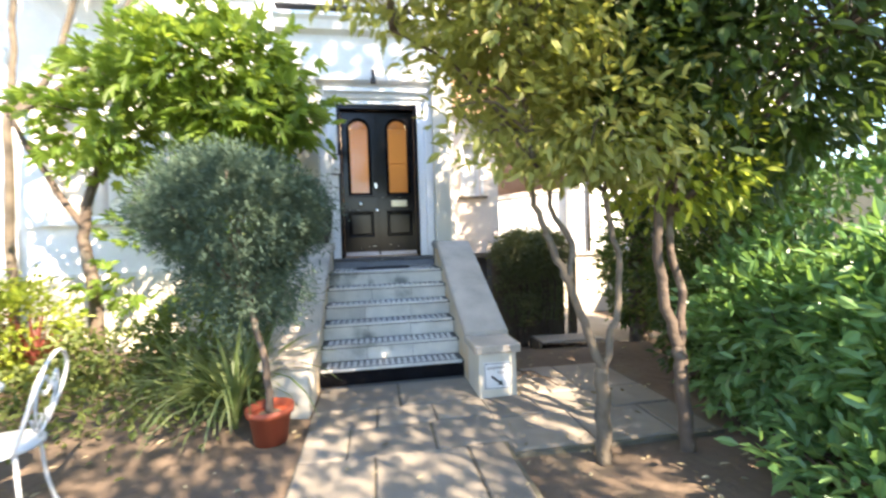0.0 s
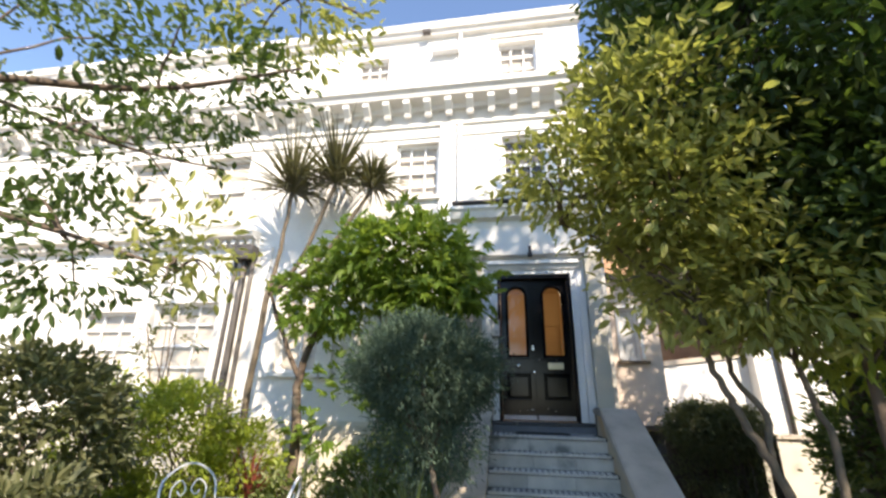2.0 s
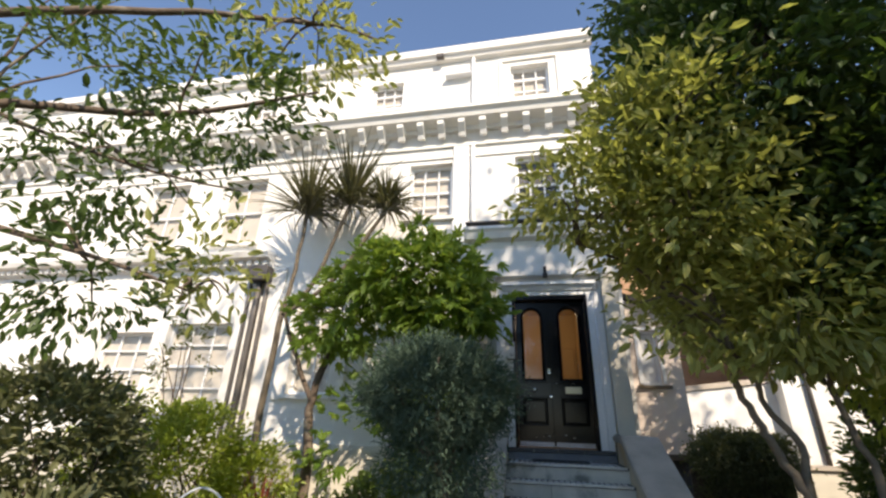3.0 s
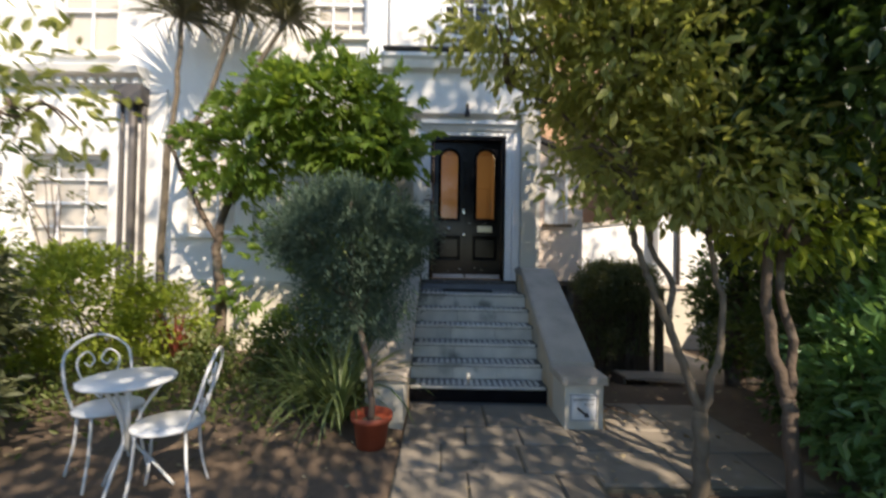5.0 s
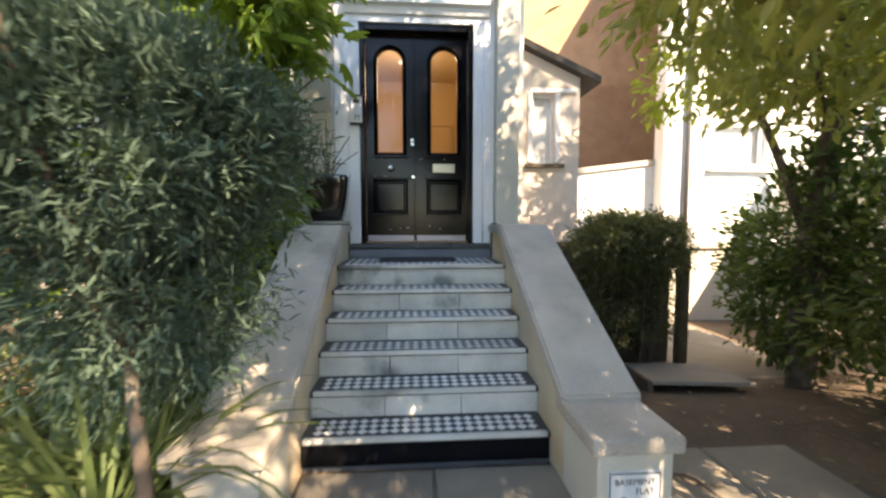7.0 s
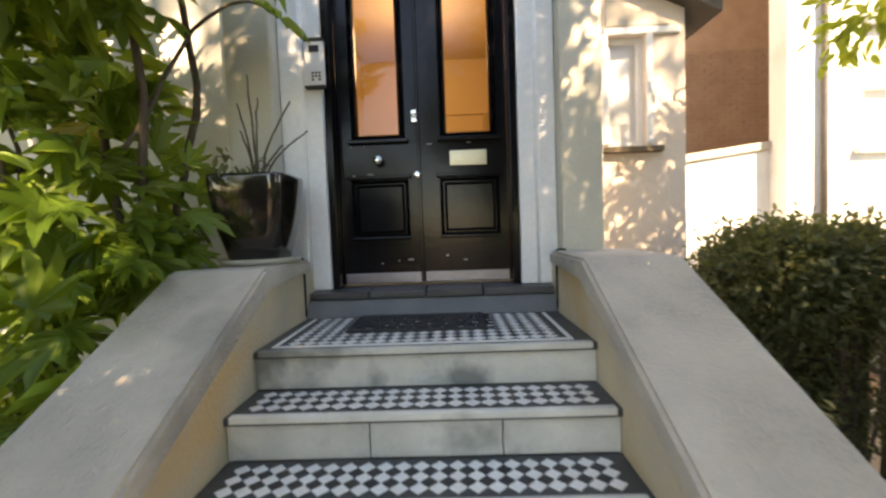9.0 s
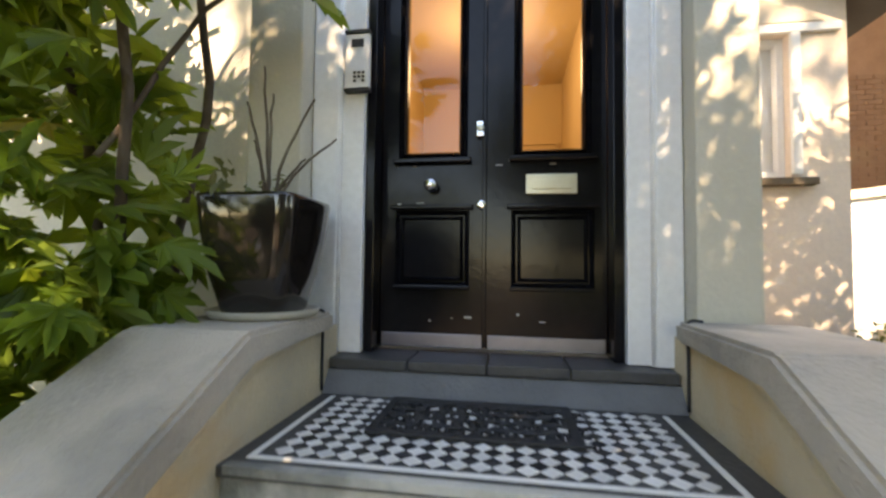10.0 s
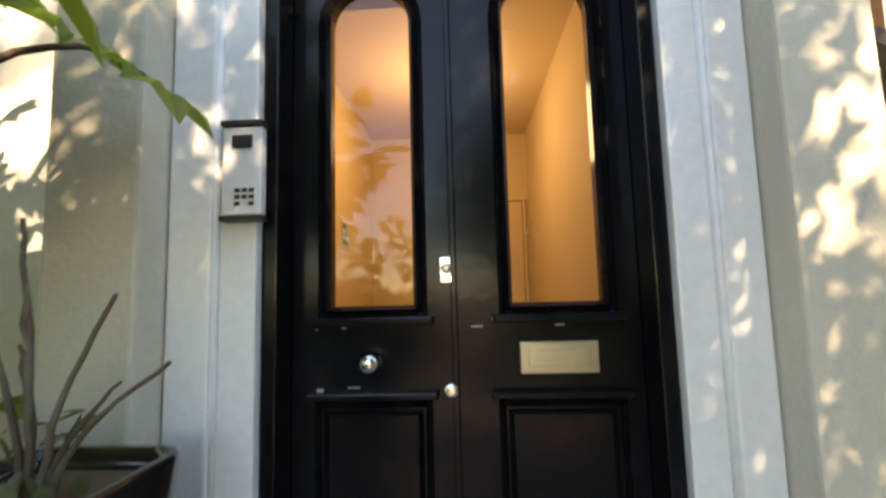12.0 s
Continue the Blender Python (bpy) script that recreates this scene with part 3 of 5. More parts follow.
for i in range(5):
    z, y0 = RISE * (i + 1), SY + GOING * i
    w, b = tile_field(SX0 + 0.055, SX1 - 0.055, y0 + 0.03, y0 + 0.216)
    for cs, mt, nm in ((w, WHITETILE, "white_tiles"), (b, BLACKTILE, "black_tiles")):
        bm = bmesh.new()
        for cx, cy in cs:
            diamond(bm, cx, cy, z + 0.001, 0.0295)
        tagged(part(nm, bm, mt, steps), kind="stuff")
LX0, LX1, LY0, LY1 = 0.285, 1.467, 5.405, 5.94
for x0, x1, y0, y1 in ((LX0 - 0.05, LX1 + 0.05, LY0 - 0.03, LY0 - 0.012), (LX0 - 0.05, LX0 - 0.032, LY0 - 0.012, LY1), (LX1 + 0.032, LX1 + 0.05, LY0 - 0.012, LY1)):
    part("border_strip", boxes((x0, x1, y0, y1, LAND, LAND + 0.004)), WHITETILE, steps, "white tile border strip")
w, b = tile_field(LX0, LX1, LY0, LY1)
for cs, mt in ((w, WHITETILE), (b, BLACKTILE)):
    bm = bmesh.new()
    diamond(bm, 0, 0, 0.001, 0.0295)
    proto = None
    for cx, cy in cs:
        if proto is None:
            proto = part("tile", bm, mt, steps)
            o = proto
        else:
            o = new("tile", proto.data)
            o.parent = steps
        o.location = (cx, cy, LAND)

# side walls of the steps with sloping copings
SLOPE = [(3.88, 0.44), (5.45, 1.27), (6.0, 1.27)]
for side, xi, xo in (("left", SX0, -0.16), ("right", SX1, 1.94)):
    wallet = thing("step_wall", "rendered stair side wall with a sloping stone coping and a low end pier", "stair wall", "walls beside the steps")
    a, b = min(xi, xo), max(xi, xo)
    part("wall_body", extrude_x(bmesh.new(), [(3.87, -0.5), (3.87, 0.38)] + [(y, z - 0.002) for y, z in SLOPE] + [(6.34, 1.268), (6.34, -0.5)], a + (0.03 if side == "left" else 0), b - (0 if side == "left" else 0.03)), PARAPET, wallet)
    c0, c1 = (a - 0.05, b + 0.035) if side == "left" else (a - 0.035, b + 0.05)
    bm = extrude_x(bmesh.new(), [(3.82, 0.41), (5.44, 1.262), (5.998, 1.262), (5.998, 1.338), (5.41, 1.338), (3.82, 0.49)], c0, c1)
    bmesh.ops.bevel(bm, geom=bm.edges[:], offset=0.014, segments=2, affect="EDGES")
    part("coping", bm, COPE, wallet, "weathered stone coping")
    part("pier", boxes((a, b, 3.47, 3.88, -0.04, 0.385), bevel=0.01), CREAM, wallet, "cream painted low end pier")
    part("pier_cap", boxes((a - 0.035, b + 0.035, 3.435, 3.92, 0.387, 0.462), bevel=0.016), COPE, wallet)
    bm = bmesh.new()
    tube(bm, smooth_path([(xi + (0.05 if side == "left" else -0.05) * -1, 5.97, 1.344), (xi, 5.96, 1.344), (xi + (0.008 if side == "left" else -0.008), 5.95, 1.30), (xi + (0.008 if side == "left" else -0.008), 5.95, 1.02)], 4), [0.006] * 13, 6)
    tagged(part("cable", bm, RUBBER), "black cable run over the coping", "cable", "cables at the door")


# ---- front door ----
door = thing("door_1", "black gloss double front door with arched glass lights", "door", kind="structure")
DY = 6.27
bm = boxes((0.286, 0.33, 6.16, 6.34, 1.14, 3.328), (1.384, 1.428, 6.16, 6.34, 1.14, 3.328), (0.33, 1.384, 6.16, 6.34, 3.27, 3.328), bevel=0.005)
part("door_frame", bm, BLACKPAINT, door)
ARCH = 3.0


def arch_outline(x0, x1, z0, z1, n=12):
    r, cx = (x1 - x0) / 2, (x0 + x1) / 2
    return [(x0, z0), (x1, z0)] + [(cx + r * math.cos(math.pi * k / n), z1 + r * math.sin(math.pi * k / n)) for k in range(n + 1)]


def ring(bm, inner, outer, y0, y1):
    """A moulding between two outlines of as many points, raised from y1 to y0."""
    n = len(inner)
    vi, vo = [bm.verts.new((x, y1, z)) for x, z in inner], [bm.verts.new((x, y1, z)) for x, z in outer]
    mid = [bm.verts.new(((a[0] + b[0]) / 2, y0, (a[1] + b[1]) / 2)) for a, b in zip(inner, outer)]
    for k in range(n):
        q = (k + 1) % n
        bm.faces.new((vi[k], vi[q], mid[q], mid[k]))
        bm.faces.new((mid[k], mid[q], vo[q], vo[k]))


for gx0, gx1, lx0, lx1 in ((0.453, 0.711, 0.333, 0.833), (1.006, 1.277, 0.839, 1.381)):
    leafd = bmesh.new()
    zt, zb = 3.266, 1.152
    box(leafd, lx0, gx0, DY, DY + 0.045, zb, zt)
    box(leafd, gx1, lx1, DY, DY + 0.045, zb, zt)
    box(leafd, gx0, gx1, DY, DY + 0.045, zb, 2.08)
    r, cx, n = (gx1 - gx0) / 2, (gx0 + gx1) / 2, 16
    for k in range(n):
        a0, a1 = math.pi * k / n, math.pi * (k + 1) / n
        q = [(cx + r * math.cos(a0), ARCH + r * math.sin(a0)), (cx + r * math.cos(a1), ARCH + r * math.sin(a1))]
        f = [leafd.verts.new((x, DY + dy, z)) for dy in (0, 0.045) for x, z in (q[0], q[1], (q[1][0], zt), (q[0][0], zt))]
        for i in ((0, 1, 2, 3), (4, 7, 6, 5), (0, 4, 5, 1), (2, 6, 7, 3)):
            leafd.faces.new([f[j] for j in i])
    leafo = part("door_leaf", leafd, BLACKPAINT, door)
    pane = part("pane", boxes((gx0, gx1, DY + 0.02, DY + 0.025, 2.08, ARCH + r)), GLASS, leafo, "clear arched glass light")
    pane.visible_shadow = False
    bm = bmesh.new()
    for off, w in ((-0.002, 0.022), (0.02, 0.02)):
        ring(bm, arch_outline(gx0 - off, gx1 + off, 2.08 - off, ARCH), arch_outline(gx0 - off - w, gx1 + off + w, 2.08 - off - w, ARCH), DY - 0.022 + off * 0.4, DY - 0.001)
    box(bm, gx0 - 0.06, gx1 + 0.06, DY - 0.04, DY - 0.001, 2.025, 2.05, bevel=0.007)
    part("glass_moulding", bm, BLACKPAINT, leafo)
    bm = bmesh.new()
    px0, px1 = gx0 - 0.05, gx1 + 0.05
    for d0, d1 in ((0.0, 0.022), (0.028, 0.045)):
        inn, out = d1, d0
        ring(bm, [(px0 + inn, 1.44 + inn), (px1 - inn, 1.44 + inn), (px1 - inn, 1.80 - inn), (px0 + inn, 1.80 - inn)],
             [(px0 + out, 1.44 + out), (px1 - out, 1.44 + out), (px1 - out, 1.80 - out), (px0 + out, 1.80 - out)], DY - 0.02, DY - 0.001)
    box(bm, px0 - 0.02, px1 + 0.02, DY - 0.032, DY - 0.001, 1.805, 1.828, bevel=0.007)
    box(bm, px0 - 0.005, px1 + 0.005, DY - 0.028, DY - 0.001, 1.425, 1.447, bevel=0.007)
    part("panel_moulding", bm, BLACKPAINT, leafo)
    part("kick_plate", boxes((lx0 + 0.01, lx1 - 0.008, DY - 0.009, DY - 0.001, 1.154, 1.218), bevel=0.003), STEEL, leafo, "scuffed steel kick plate")
    rr = random.Random(int(gx0 * 100))
    bm = bmesh.new()
    for k in range(7):
        x, z = rr.uniform(lx0 + 0.04, lx1 - 0.05), rr.choice((1.28, 1.30, 1.83, 2.02, 1.43)) + rr.uniform(-0.012, 0.012)
        box(bm, x, x + rr.uniform(0.008, 0.04), DY - 0.0025, DY - 0.0015, z, z + rr.uniform(0.003, 0.012))
    part("chipped_paint", bm, FLAKED, leafo, "pale chips in the paint")
part("meeting_bead", boxes((0.822, 0.842, DY - 0.012, DY - 0.001, 1.16, 3.26), bevel=0.004), BLACKPAINT, door)


def turned(name, prof, x, z, mat, parent, label):
    bm = lathe(bmesh.new(), [(r, h) for r, h in prof], 24)
    bmesh.ops.transform(bm, matrix=Matrix.Translation((x, DY - 0.002, z)) @ Matrix.Rotation(radians(90), 4, "X"), verts=bm.verts[:])
    return part(name, bm, mat, parent, label)


turned("door_knob", [(0.028, 0), (0.028, 0.006), (0.012, 0.01), (0.012, 0.03), (0.028, 0.04), (0.031, 0.055), (0.022, 0.068), (0.004, 0.071)], 0.582, 1.917, CHROME, door, "polished chrome door knob")
turned("deadlock", [(0.023, 0), (0.023, 0.008), (0.017, 0.012), (0.006, 0.012)], 0.817, 1.827, CHROME, door, "round chrome lock")
turned("night_latch", [(0.017, 0), (0.017, 0.012), (0.012, 0.016), (0.004, 0.016)], 0.812, 2.19, BRASS, door, "brass cylinder latch")
part("latch_pull", boxes((0.794, 0.830, DY - 0.03, DY - 0.002, 2.145, 2.17), (0.791, 0.833, DY - 0.01, DY - 0.002, 2.15, 2.225), bevel=0.004), CHROME, door)
lb = part("letterbox", boxes((1.023, 1.252, DY - 0.012, DY - 0.001, 1.873, 1.966), bevel=0.004), BRASS, door, "satin metal letterbox")
part("flap", boxes((1.048, 1.227, DY - 0.018, DY - 0.011, 1.894, 1.942), bevel=0.003), BRASS, lb)

# entry phone
phone = thing("entry_phone", "white entry phone panel with black ends beside the door", "intercom")
part("body", boxes((0.200, 0.312, 6.098, PF - 0.001, 2.345, 2.598), bevel=0.005), PLASTIC, phone)
part("end_cap", boxes((0.197, 0.315, 6.09, PF - 0.001, 2.6, 2.614)), INK, phone)
part("end_cap", boxes((0.197, 0.315, 6.09, PF - 0.001, 2.329, 2.343)), INK, phone)
part("screen", boxes((0.228, 0.286, 6.094, 6.099, 2.535, 2.572)), INK, phone)
for i in range(3):
    for j in range(3):
        if not (i == 1 and j == 0):
            part("button", boxes((0.239 + 0.02 * i, 0.252 + 0.02 * i, 6.093, 6.099, 2.372 + 0.019 * j, 2.382 + 0.019 * j)), INK, phone)

# door mat with a scrolled open pattern
mat_thing = thing("door_mat", "black rubber door mat with scroll pattern on the tiles", "door mat")
MX0, MX1, MY0, MY1, MZ = 0.50, 1.17, 5.58, 5.935, LAND + 0.005
bm = boxes((MX0, MX1, MY0, MY0 + 0.03, MZ, MZ + 0.012), (MX0, MX1, MY1 - 0.03, MY1, MZ, MZ + 0.012), (MX0, MX0 + 0.03, MY0 + 0.03, MY1 - 0.03, MZ, MZ + 0.012), (MX1 - 0.03, MX1, MY0 + 0.03, MY1 - 0.03, MZ, MZ + 0.012), bevel=0.003)
part("rim", bm, RUBBER, mat_thing)
bm = bmesh.new()
for i in range(9):
    for j in range(4):
        cx, cy = MX0 + 0.065 + 0.074 * i, MY0 + 0.06 + 0.07 * j
        s = 1 if (i + j) % 2 else -1
        tube(bm, [(cx + s * (0.006 + 0.030 * t) * math.cos(6.5 * t + i), cy + (0.006 + 0.030 * t) * math.sin(6.5 * t + i), MZ + 0.006) for t in (k / 12 for k in range(13))], [0.0075] * 13, 5)
for j in range(5):
    tube(bm, [(MX0 + 0.02 + 0.0285 * k, MY0 + 0.025 + 0.07 * j + 0.008 * math.sin(k), MZ + 0.005) for k in range(25)], [0.0065] * 25, 5)
part("scrollwork", bm, RUBBER, mat_thing)

# sign on the end pier
sign = thing("basement_sign", "small white sign with black lettering and arrow on the pier", "sign")
part("plate", boxes((1.645, 1.885, 3.4620, 3.4690, 0.07, 0.305), bevel=0.002), PLASTIC, sign)
part("sign_border", boxes((1.650, 1.880, 3.4595, 3.4625, 0.293, 0.298), (1.650, 1.880, 3.4595, 3.4625, 0.077, 0.082), (1.650, 1.655, 3.4595, 3.4625, 0.082, 0.293), (1.875, 1.880, 3.4595, 3.4625, 0.082, 0.293)), INK, sign)


def lettering(text, x, y, z, size):
    cu = bpy.data.curves.new("lettering", "FONT")
    cu.body, cu.size, cu.extrude, cu.align_x = text, size, 0.0008, "CENTER"
    cu.materials.append(INK)
    o = new("lettering", cu)
    o.matrix_world = pose(x, y, z, 90, 0, 0)
    o.parent = sign


lettering("BASEMENT", 1.765, 3.4605, 0.245, 0.038)
lettering("FLAT", 1.81, 3.4605, 0.203, 0.038)
am = Matrix.Translation((1.76, 3.4605, 0.145)) @ Matrix.Rotation(radians(38), 4, "Y")
bm = box(bmesh.new(), -0.065, 0.03, -0.001, 0.001, -0.010, 0.010, m=am)
tri = [bm.verts.new(am @ Vector((x, y, z))) for y in (-0.001, 0.001) for x, z in ((0.025, 0.028), (0.07, 0), (0.025, -0.028))]
bm.faces.new(tri[:3]), bm.faces.new(tri[3:][::-1])
for q in ((0, 1, 4, 3), (1, 2, 5, 4), (2, 0, 3, 5)):
    bm.faces.new([tri[j] for j in q])
part("arrow", bm, INK, sign)

# glazed planter on the left coping
PX, PY, PZ = 0.03, 5.78, 1.339
saucer = part("plant_saucer", lathe(bmesh.new(), [(0.17, PZ), (0.19, PZ + 0.004), (0.205, PZ + 0.03), (0.19, PZ + 0.03), (0.17, PZ + 0.012)], 32, PX, PY), SAUCER)
tagged(saucer, "pale round clay saucer under the black planter", "saucer")
planter = thing("planter", "glossy black tapered square planter holding a half-dead plant", "planter")


def square_loop(bm, h, z, rr=0.06):
    vs = []
    for q in range(4):
        for k in range(4):
            a = math.pi / 2 * q + math.pi / 2 * k / 3
            cxx = (h - rr) * (1 if q in (0, 3) else -1)
            cyy = (h - rr) * (1 if q in (0, 1) else -1)
            vs.append(bm.verts.new((PX + cxx + rr * math.cos(a), PY + cyy + rr * math.sin(a), z)))
    return vs


bm = bmesh.new()
loops = [square_loop(bm, h, PZ + 0.013 + z) for h, z in ((0.115, 0), (0.126, 0.01), (0.158, 0.15), (0.179, 0.30), (0.190, 0.415), (0.188, 0.43), (0.170, 0.43), (0.166, 0.37))]
for a, c in zip(loops, loops[1:]):
    for q in range(16):
        bm.faces.new((a[q], a[(q + 1) % 16], c[(q + 1) % 16], c[q])).smooth = True
bm.faces.new(loops[0][::-1])
part("pot", bm, GLAZE, planter)
bm = bmesh.new()
bm.faces.new(square_loop(bm, 0.169, PZ + 0.395))
part("compost", bm, SOIL, planter)
TOPZ = PZ + 0.395
for ex, ey, ez in ((0.22, -0.08, 0.40), (0.28, -0.02, 0.27), (0.0, -0.05, 0.55), (0.07, -0.1, 0.42), (-0.1, 0.05, 0.30), (-0.04, -0.09, 0.40), (0.12, 0.06, 0.22)):
    bm = bmesh.new()
    limb(bm, [(PX + ex * 0.1, PY + ey * 0.1, TOPZ - 0.02), (PX + ex * 0.35, PY + ey * 0.4, TOPZ + ez * 0.5), (PX + ex, PY + ey, TOPZ + ez)], 0.008, 0.004, 6, 0.004)
    part("bare_stem", bm, BARK, planter)
p, d = clumps(5, (PX - 0.05, PY - 0.03, TOPZ + 0.1), (0.12, 0.1, 0.1), 8, 7, 0.03)
leaves("foliage", p, d, 0.055, OVAL, L_SHRUB, planter, 6)

# red pot in front of the steps
redpot = thing("potted_conifer", "clipped blue-green conifer ball leaning from a red pot", "potted tree")
RX, RY = -0.03, 3.08
part("pot", lathe(bmesh.new(), [(0.10, 0.0), (0.112, 0.0), (0.142, 0.2), (0.162, 0.205), (0.166, 0.25), (0.150, 0.25), (0.14, 0.2)], 36, RX, RY), TERRACOTTA, redpot, "red plastic plant pot")
part("compost", lathe(bmesh.new(), [(0.138, 0.19), (0.05, 0.205), (0.001, 0.21)], 24, RX, RY), SOIL, redpot)
bm = bmesh.new()
limb(bm, [(RX, RY, 0.19), (RX - 0.05, RY + 0.1, 0.6), (RX - 0.18, RY + 0.25, 1.0), (-0.29, 3.42, 1.6)], 0.028, 0.018)
part("trunk", bm, BARK, redpot)
for a in range(9):
    q = 2 * math.pi * a / 9
    bm = bmesh.new()
    limb(bm, [(RX - 0.16, RY + 0.22, 0.95), (-0.29 + 0.35 * math.cos(q), 3.4 + 0.3 * math.sin(q), 1.45), (-0.29 + 0.6 * math.cos(q), 3.4 + 0.5 * math.sin(q), 1.72 + 0.2 * math.sin(3 * q))], 0.014, 0.005, 6)
    part("branch", bm, BARK, redpot)
p, d = clumps(11, (-0.30, 3.42, 1.66), (0.66, 0.58, 0.46), 330, 110, 0.07, 0.5, 0.15)
leaves("crown", p, d, 0.05, NEEDLE, L_CONIFER, redpot, 12, 0.8)
p, d = clumps(13, (-0.26, 3.48, 1.08), (0.5, 0.4, 0.42), 130, 70, 0.07, 0.3, -0.1)
leaves("lower_crown", p, d, 0.05, NEEDLE, L_CONIFER, redpot, 14, 0.8)


def strap_clump(name, label, category, x, y, z, n, length, width, mat, seed, lift=1.0, group="", parent=None, nm="leaf_tuft", bend=0.36, fan=1.25):
    """Long arching leaves from one root."""
    rng = random.Random(seed)
    vs, fs = [], []
    for i in range(n):
        a, ln = rng.uniform(0, 2 * math.pi), length * rng.uniform(0.6, 1.1)
        lean, w = rng.uniform(0.25, fan), width * rng.uniform(0.7, 1.2)
        px, pz, th = 0.0, 0.0, radians(90) - lean * 0.5 * (2 - lift)
        base = len(vs)
        for k in range(7):
            ww = w * (1 - (k / 6) ** 2 * 0.93)
            ca, sa = math.cos(a), math.sin(a)
            for s in (-1, 1):
                vs.append((x + ca * px - sa * s * ww, y + sa * px + ca * s * ww, z + max(pz, 0.01 - z if z < 0.3 else pz)))
            px, pz = px + math.cos(th) * ln / 6, pz + math.sin(th) * ln / 6
            th -= lean * bend
        fs += [(base + 2 * k, base + 2 * k + 1, base + 2 * k + 3, base + 2 * k + 2) for k in range(6)]
    me = bpy.data.meshes.new(nm)
    me.from_pydata(vs, [], fs)
    me.materials.append(mat)
    o = new(nm if parent else name, me)
    o.parent = parent
    return o if parent else tagged(o, label, category, group)


for k, (x, y, n, ln) in enumerate(((-0.50, 3.50, 75, 1.0), (-0.34, 3.32, 60, 0.9), (-0.78, 3.65, 45, 0.85), (-0.30, 3.55, 60, 1.1))):
    strap_clump("strap_leaf_plant", "arching strap-leaved plant with pale green leaves in soil", "plant", x, y, 0.0, n, ln, 0.018, L_STRAP, 30 + k, 1.45, "strap-leaved plants")


strap_clump("red_cordyline", "small dark red strap-leaved plant in the bed", "plant", -2.65, 4.75, 0.15, 46, 0.75, 0.02, L_RED, 44, 0.9, bend=0.1, fan=1.5)


# ---- garden furniture ----
def bar(bm, pts, r=0.006, n=5):
    q = smooth_path(pts, n)
    tube(bm, q, [r] * len(q), 6)


table = thing("bistro_table", "white painted round metal bistro table on bare soil", "table", at=(-1.40, 2.33, 0))
part("tabletop", lathe(bmesh.new(), [(0.24, 0.70), (0.255, 0.70), (0.258, 0.712), (0.25, 0.72), (0.02, 0.722)], 48), IRON, table)
part("pedestal", tube(bmesh.new(), [(0, 0, 0.28), (0, 0, 0.5), (0, 0, 0.70)], [0.018, 0.016, 0.022], 10), IRON, table)
for a in range(3):
    q = 2 * math.pi * a / 3 + 0.6
    bm = bmesh.new()
    bar(bm, [(0.25 * math.cos(q), 0.25 * math.sin(q), 0.0), (0.12 * math.cos(q), 0.12 * math.sin(q), 0.2), (0.03 * math.cos(q), 0.03 * math.sin(q), 0.34), (0.08 * math.cos(q), 0.08 * math.sin(q), 0.52), (0.2 * math.cos(q), 0.2 * math.sin(q), 0.695)], 0.010)
    part("leg", bm, IRON, table)
chair = thing("bistro_chair", "white wrought metal chair with scrolled heart back", "chair", "chairs at the bistro table", at=(-1.14, 2.32, 0))
part("seat", lathe(bmesh.new(), [(0.18, 0.440), (0.195, 0.440), (0.198, 0.452), (0.19, 0.46), (0.02, 0.457)], 40), IRON, chair)
for sx, sy in ((1, 1), (-1, 1), (1, -1), (-1, -1)):
    bm = bmesh.new()
    bar(bm, [(0.13 * sx, 0.13 * sy, 0.442), (0.145 * sx, 0.145 * sy, 0.2), (0.18 * sx, 0.18 * sy, 0.0)], 0.009)
    part("leg", bm, IRON, chair)
bm = bmesh.new()
bar(bm, [(-0.16, 0.13, 0.445), (-0.19, 0.20, 0.62), (-0.17, 0.25, 0.80), (0, 0.27, 0.90), (0.17, 0.25, 0.80), (0.19, 0.20, 0.62), (0.16, 0.13, 0.445)], 0.009)
part("back_hoop", bm, IRON, chair)
for s in (-1, 1):
    bm = bmesh.new()
    bar(bm, [(0, 0.18, 0.47), (0.09 * s, 0.2, 0.6), (0.12 * s, 0.225, 0.73), (0.06 * s, 0.24, 0.79), (0.02 * s, 0.235, 0.73), (0.05 * s, 0.225, 0.69), (0.075 * s, 0.23, 0.72)], 0.006)
    bar(bm, [(0.14 * s, 0.2, 0.6), (0.07 * s, 0.19, 0.52), (0.02 * s, 0.2, 0.58), (0.05 * s, 0.2, 0.6)], 0.005)
    part("back_scroll", bm, IRON, chair)
chair.rotation_euler.z = radians(-75)
copy_thing(chair, pose(-1.71, 2.58, 0, 0, 0, 55))


# ---- beside the house ----
wing = thing("side_extension", "pinkish rendered lean-to extension with a narrow window", "house wing")
WY = 7.05


def slope_z(x):
    return 3.14 + (2.9 - x) * 0.45


bm = bmesh.new()
for x0, x1, z0, z1 in ((2.0, 2.29, 1.1, 2.95), (2.59, 2.9, 1.1, 2.95), (2.29, 2.59, 1.1, 2.08)):
    box(bm, x0, x1, WY, WY + 0.25, z0, z1)
v = [bm.verts.new((x, y, z)) for y in (WY, WY + 0.25) for x, z in ((2.0, 2.95), (2.9, 2.95), (2.9, slope_z(2.9)), (2.0, slope_z(2.0)))]
for q in ((0, 1, 2, 3), (7, 6, 5, 4), (0, 4, 5, 1), (1, 5, 6, 2), (2, 6, 7, 3), (3, 7, 4, 0)):
    bm.faces.new([v[j] for j in q])
box(bm, 2.65, 2.9, WY + 0.25, 12.0, 1.1, 3.12)
bmesh.ops.remove_doubles(bm, verts=bm.verts[:], dist=0.0005)
part("wall", bm, PINK, wing)
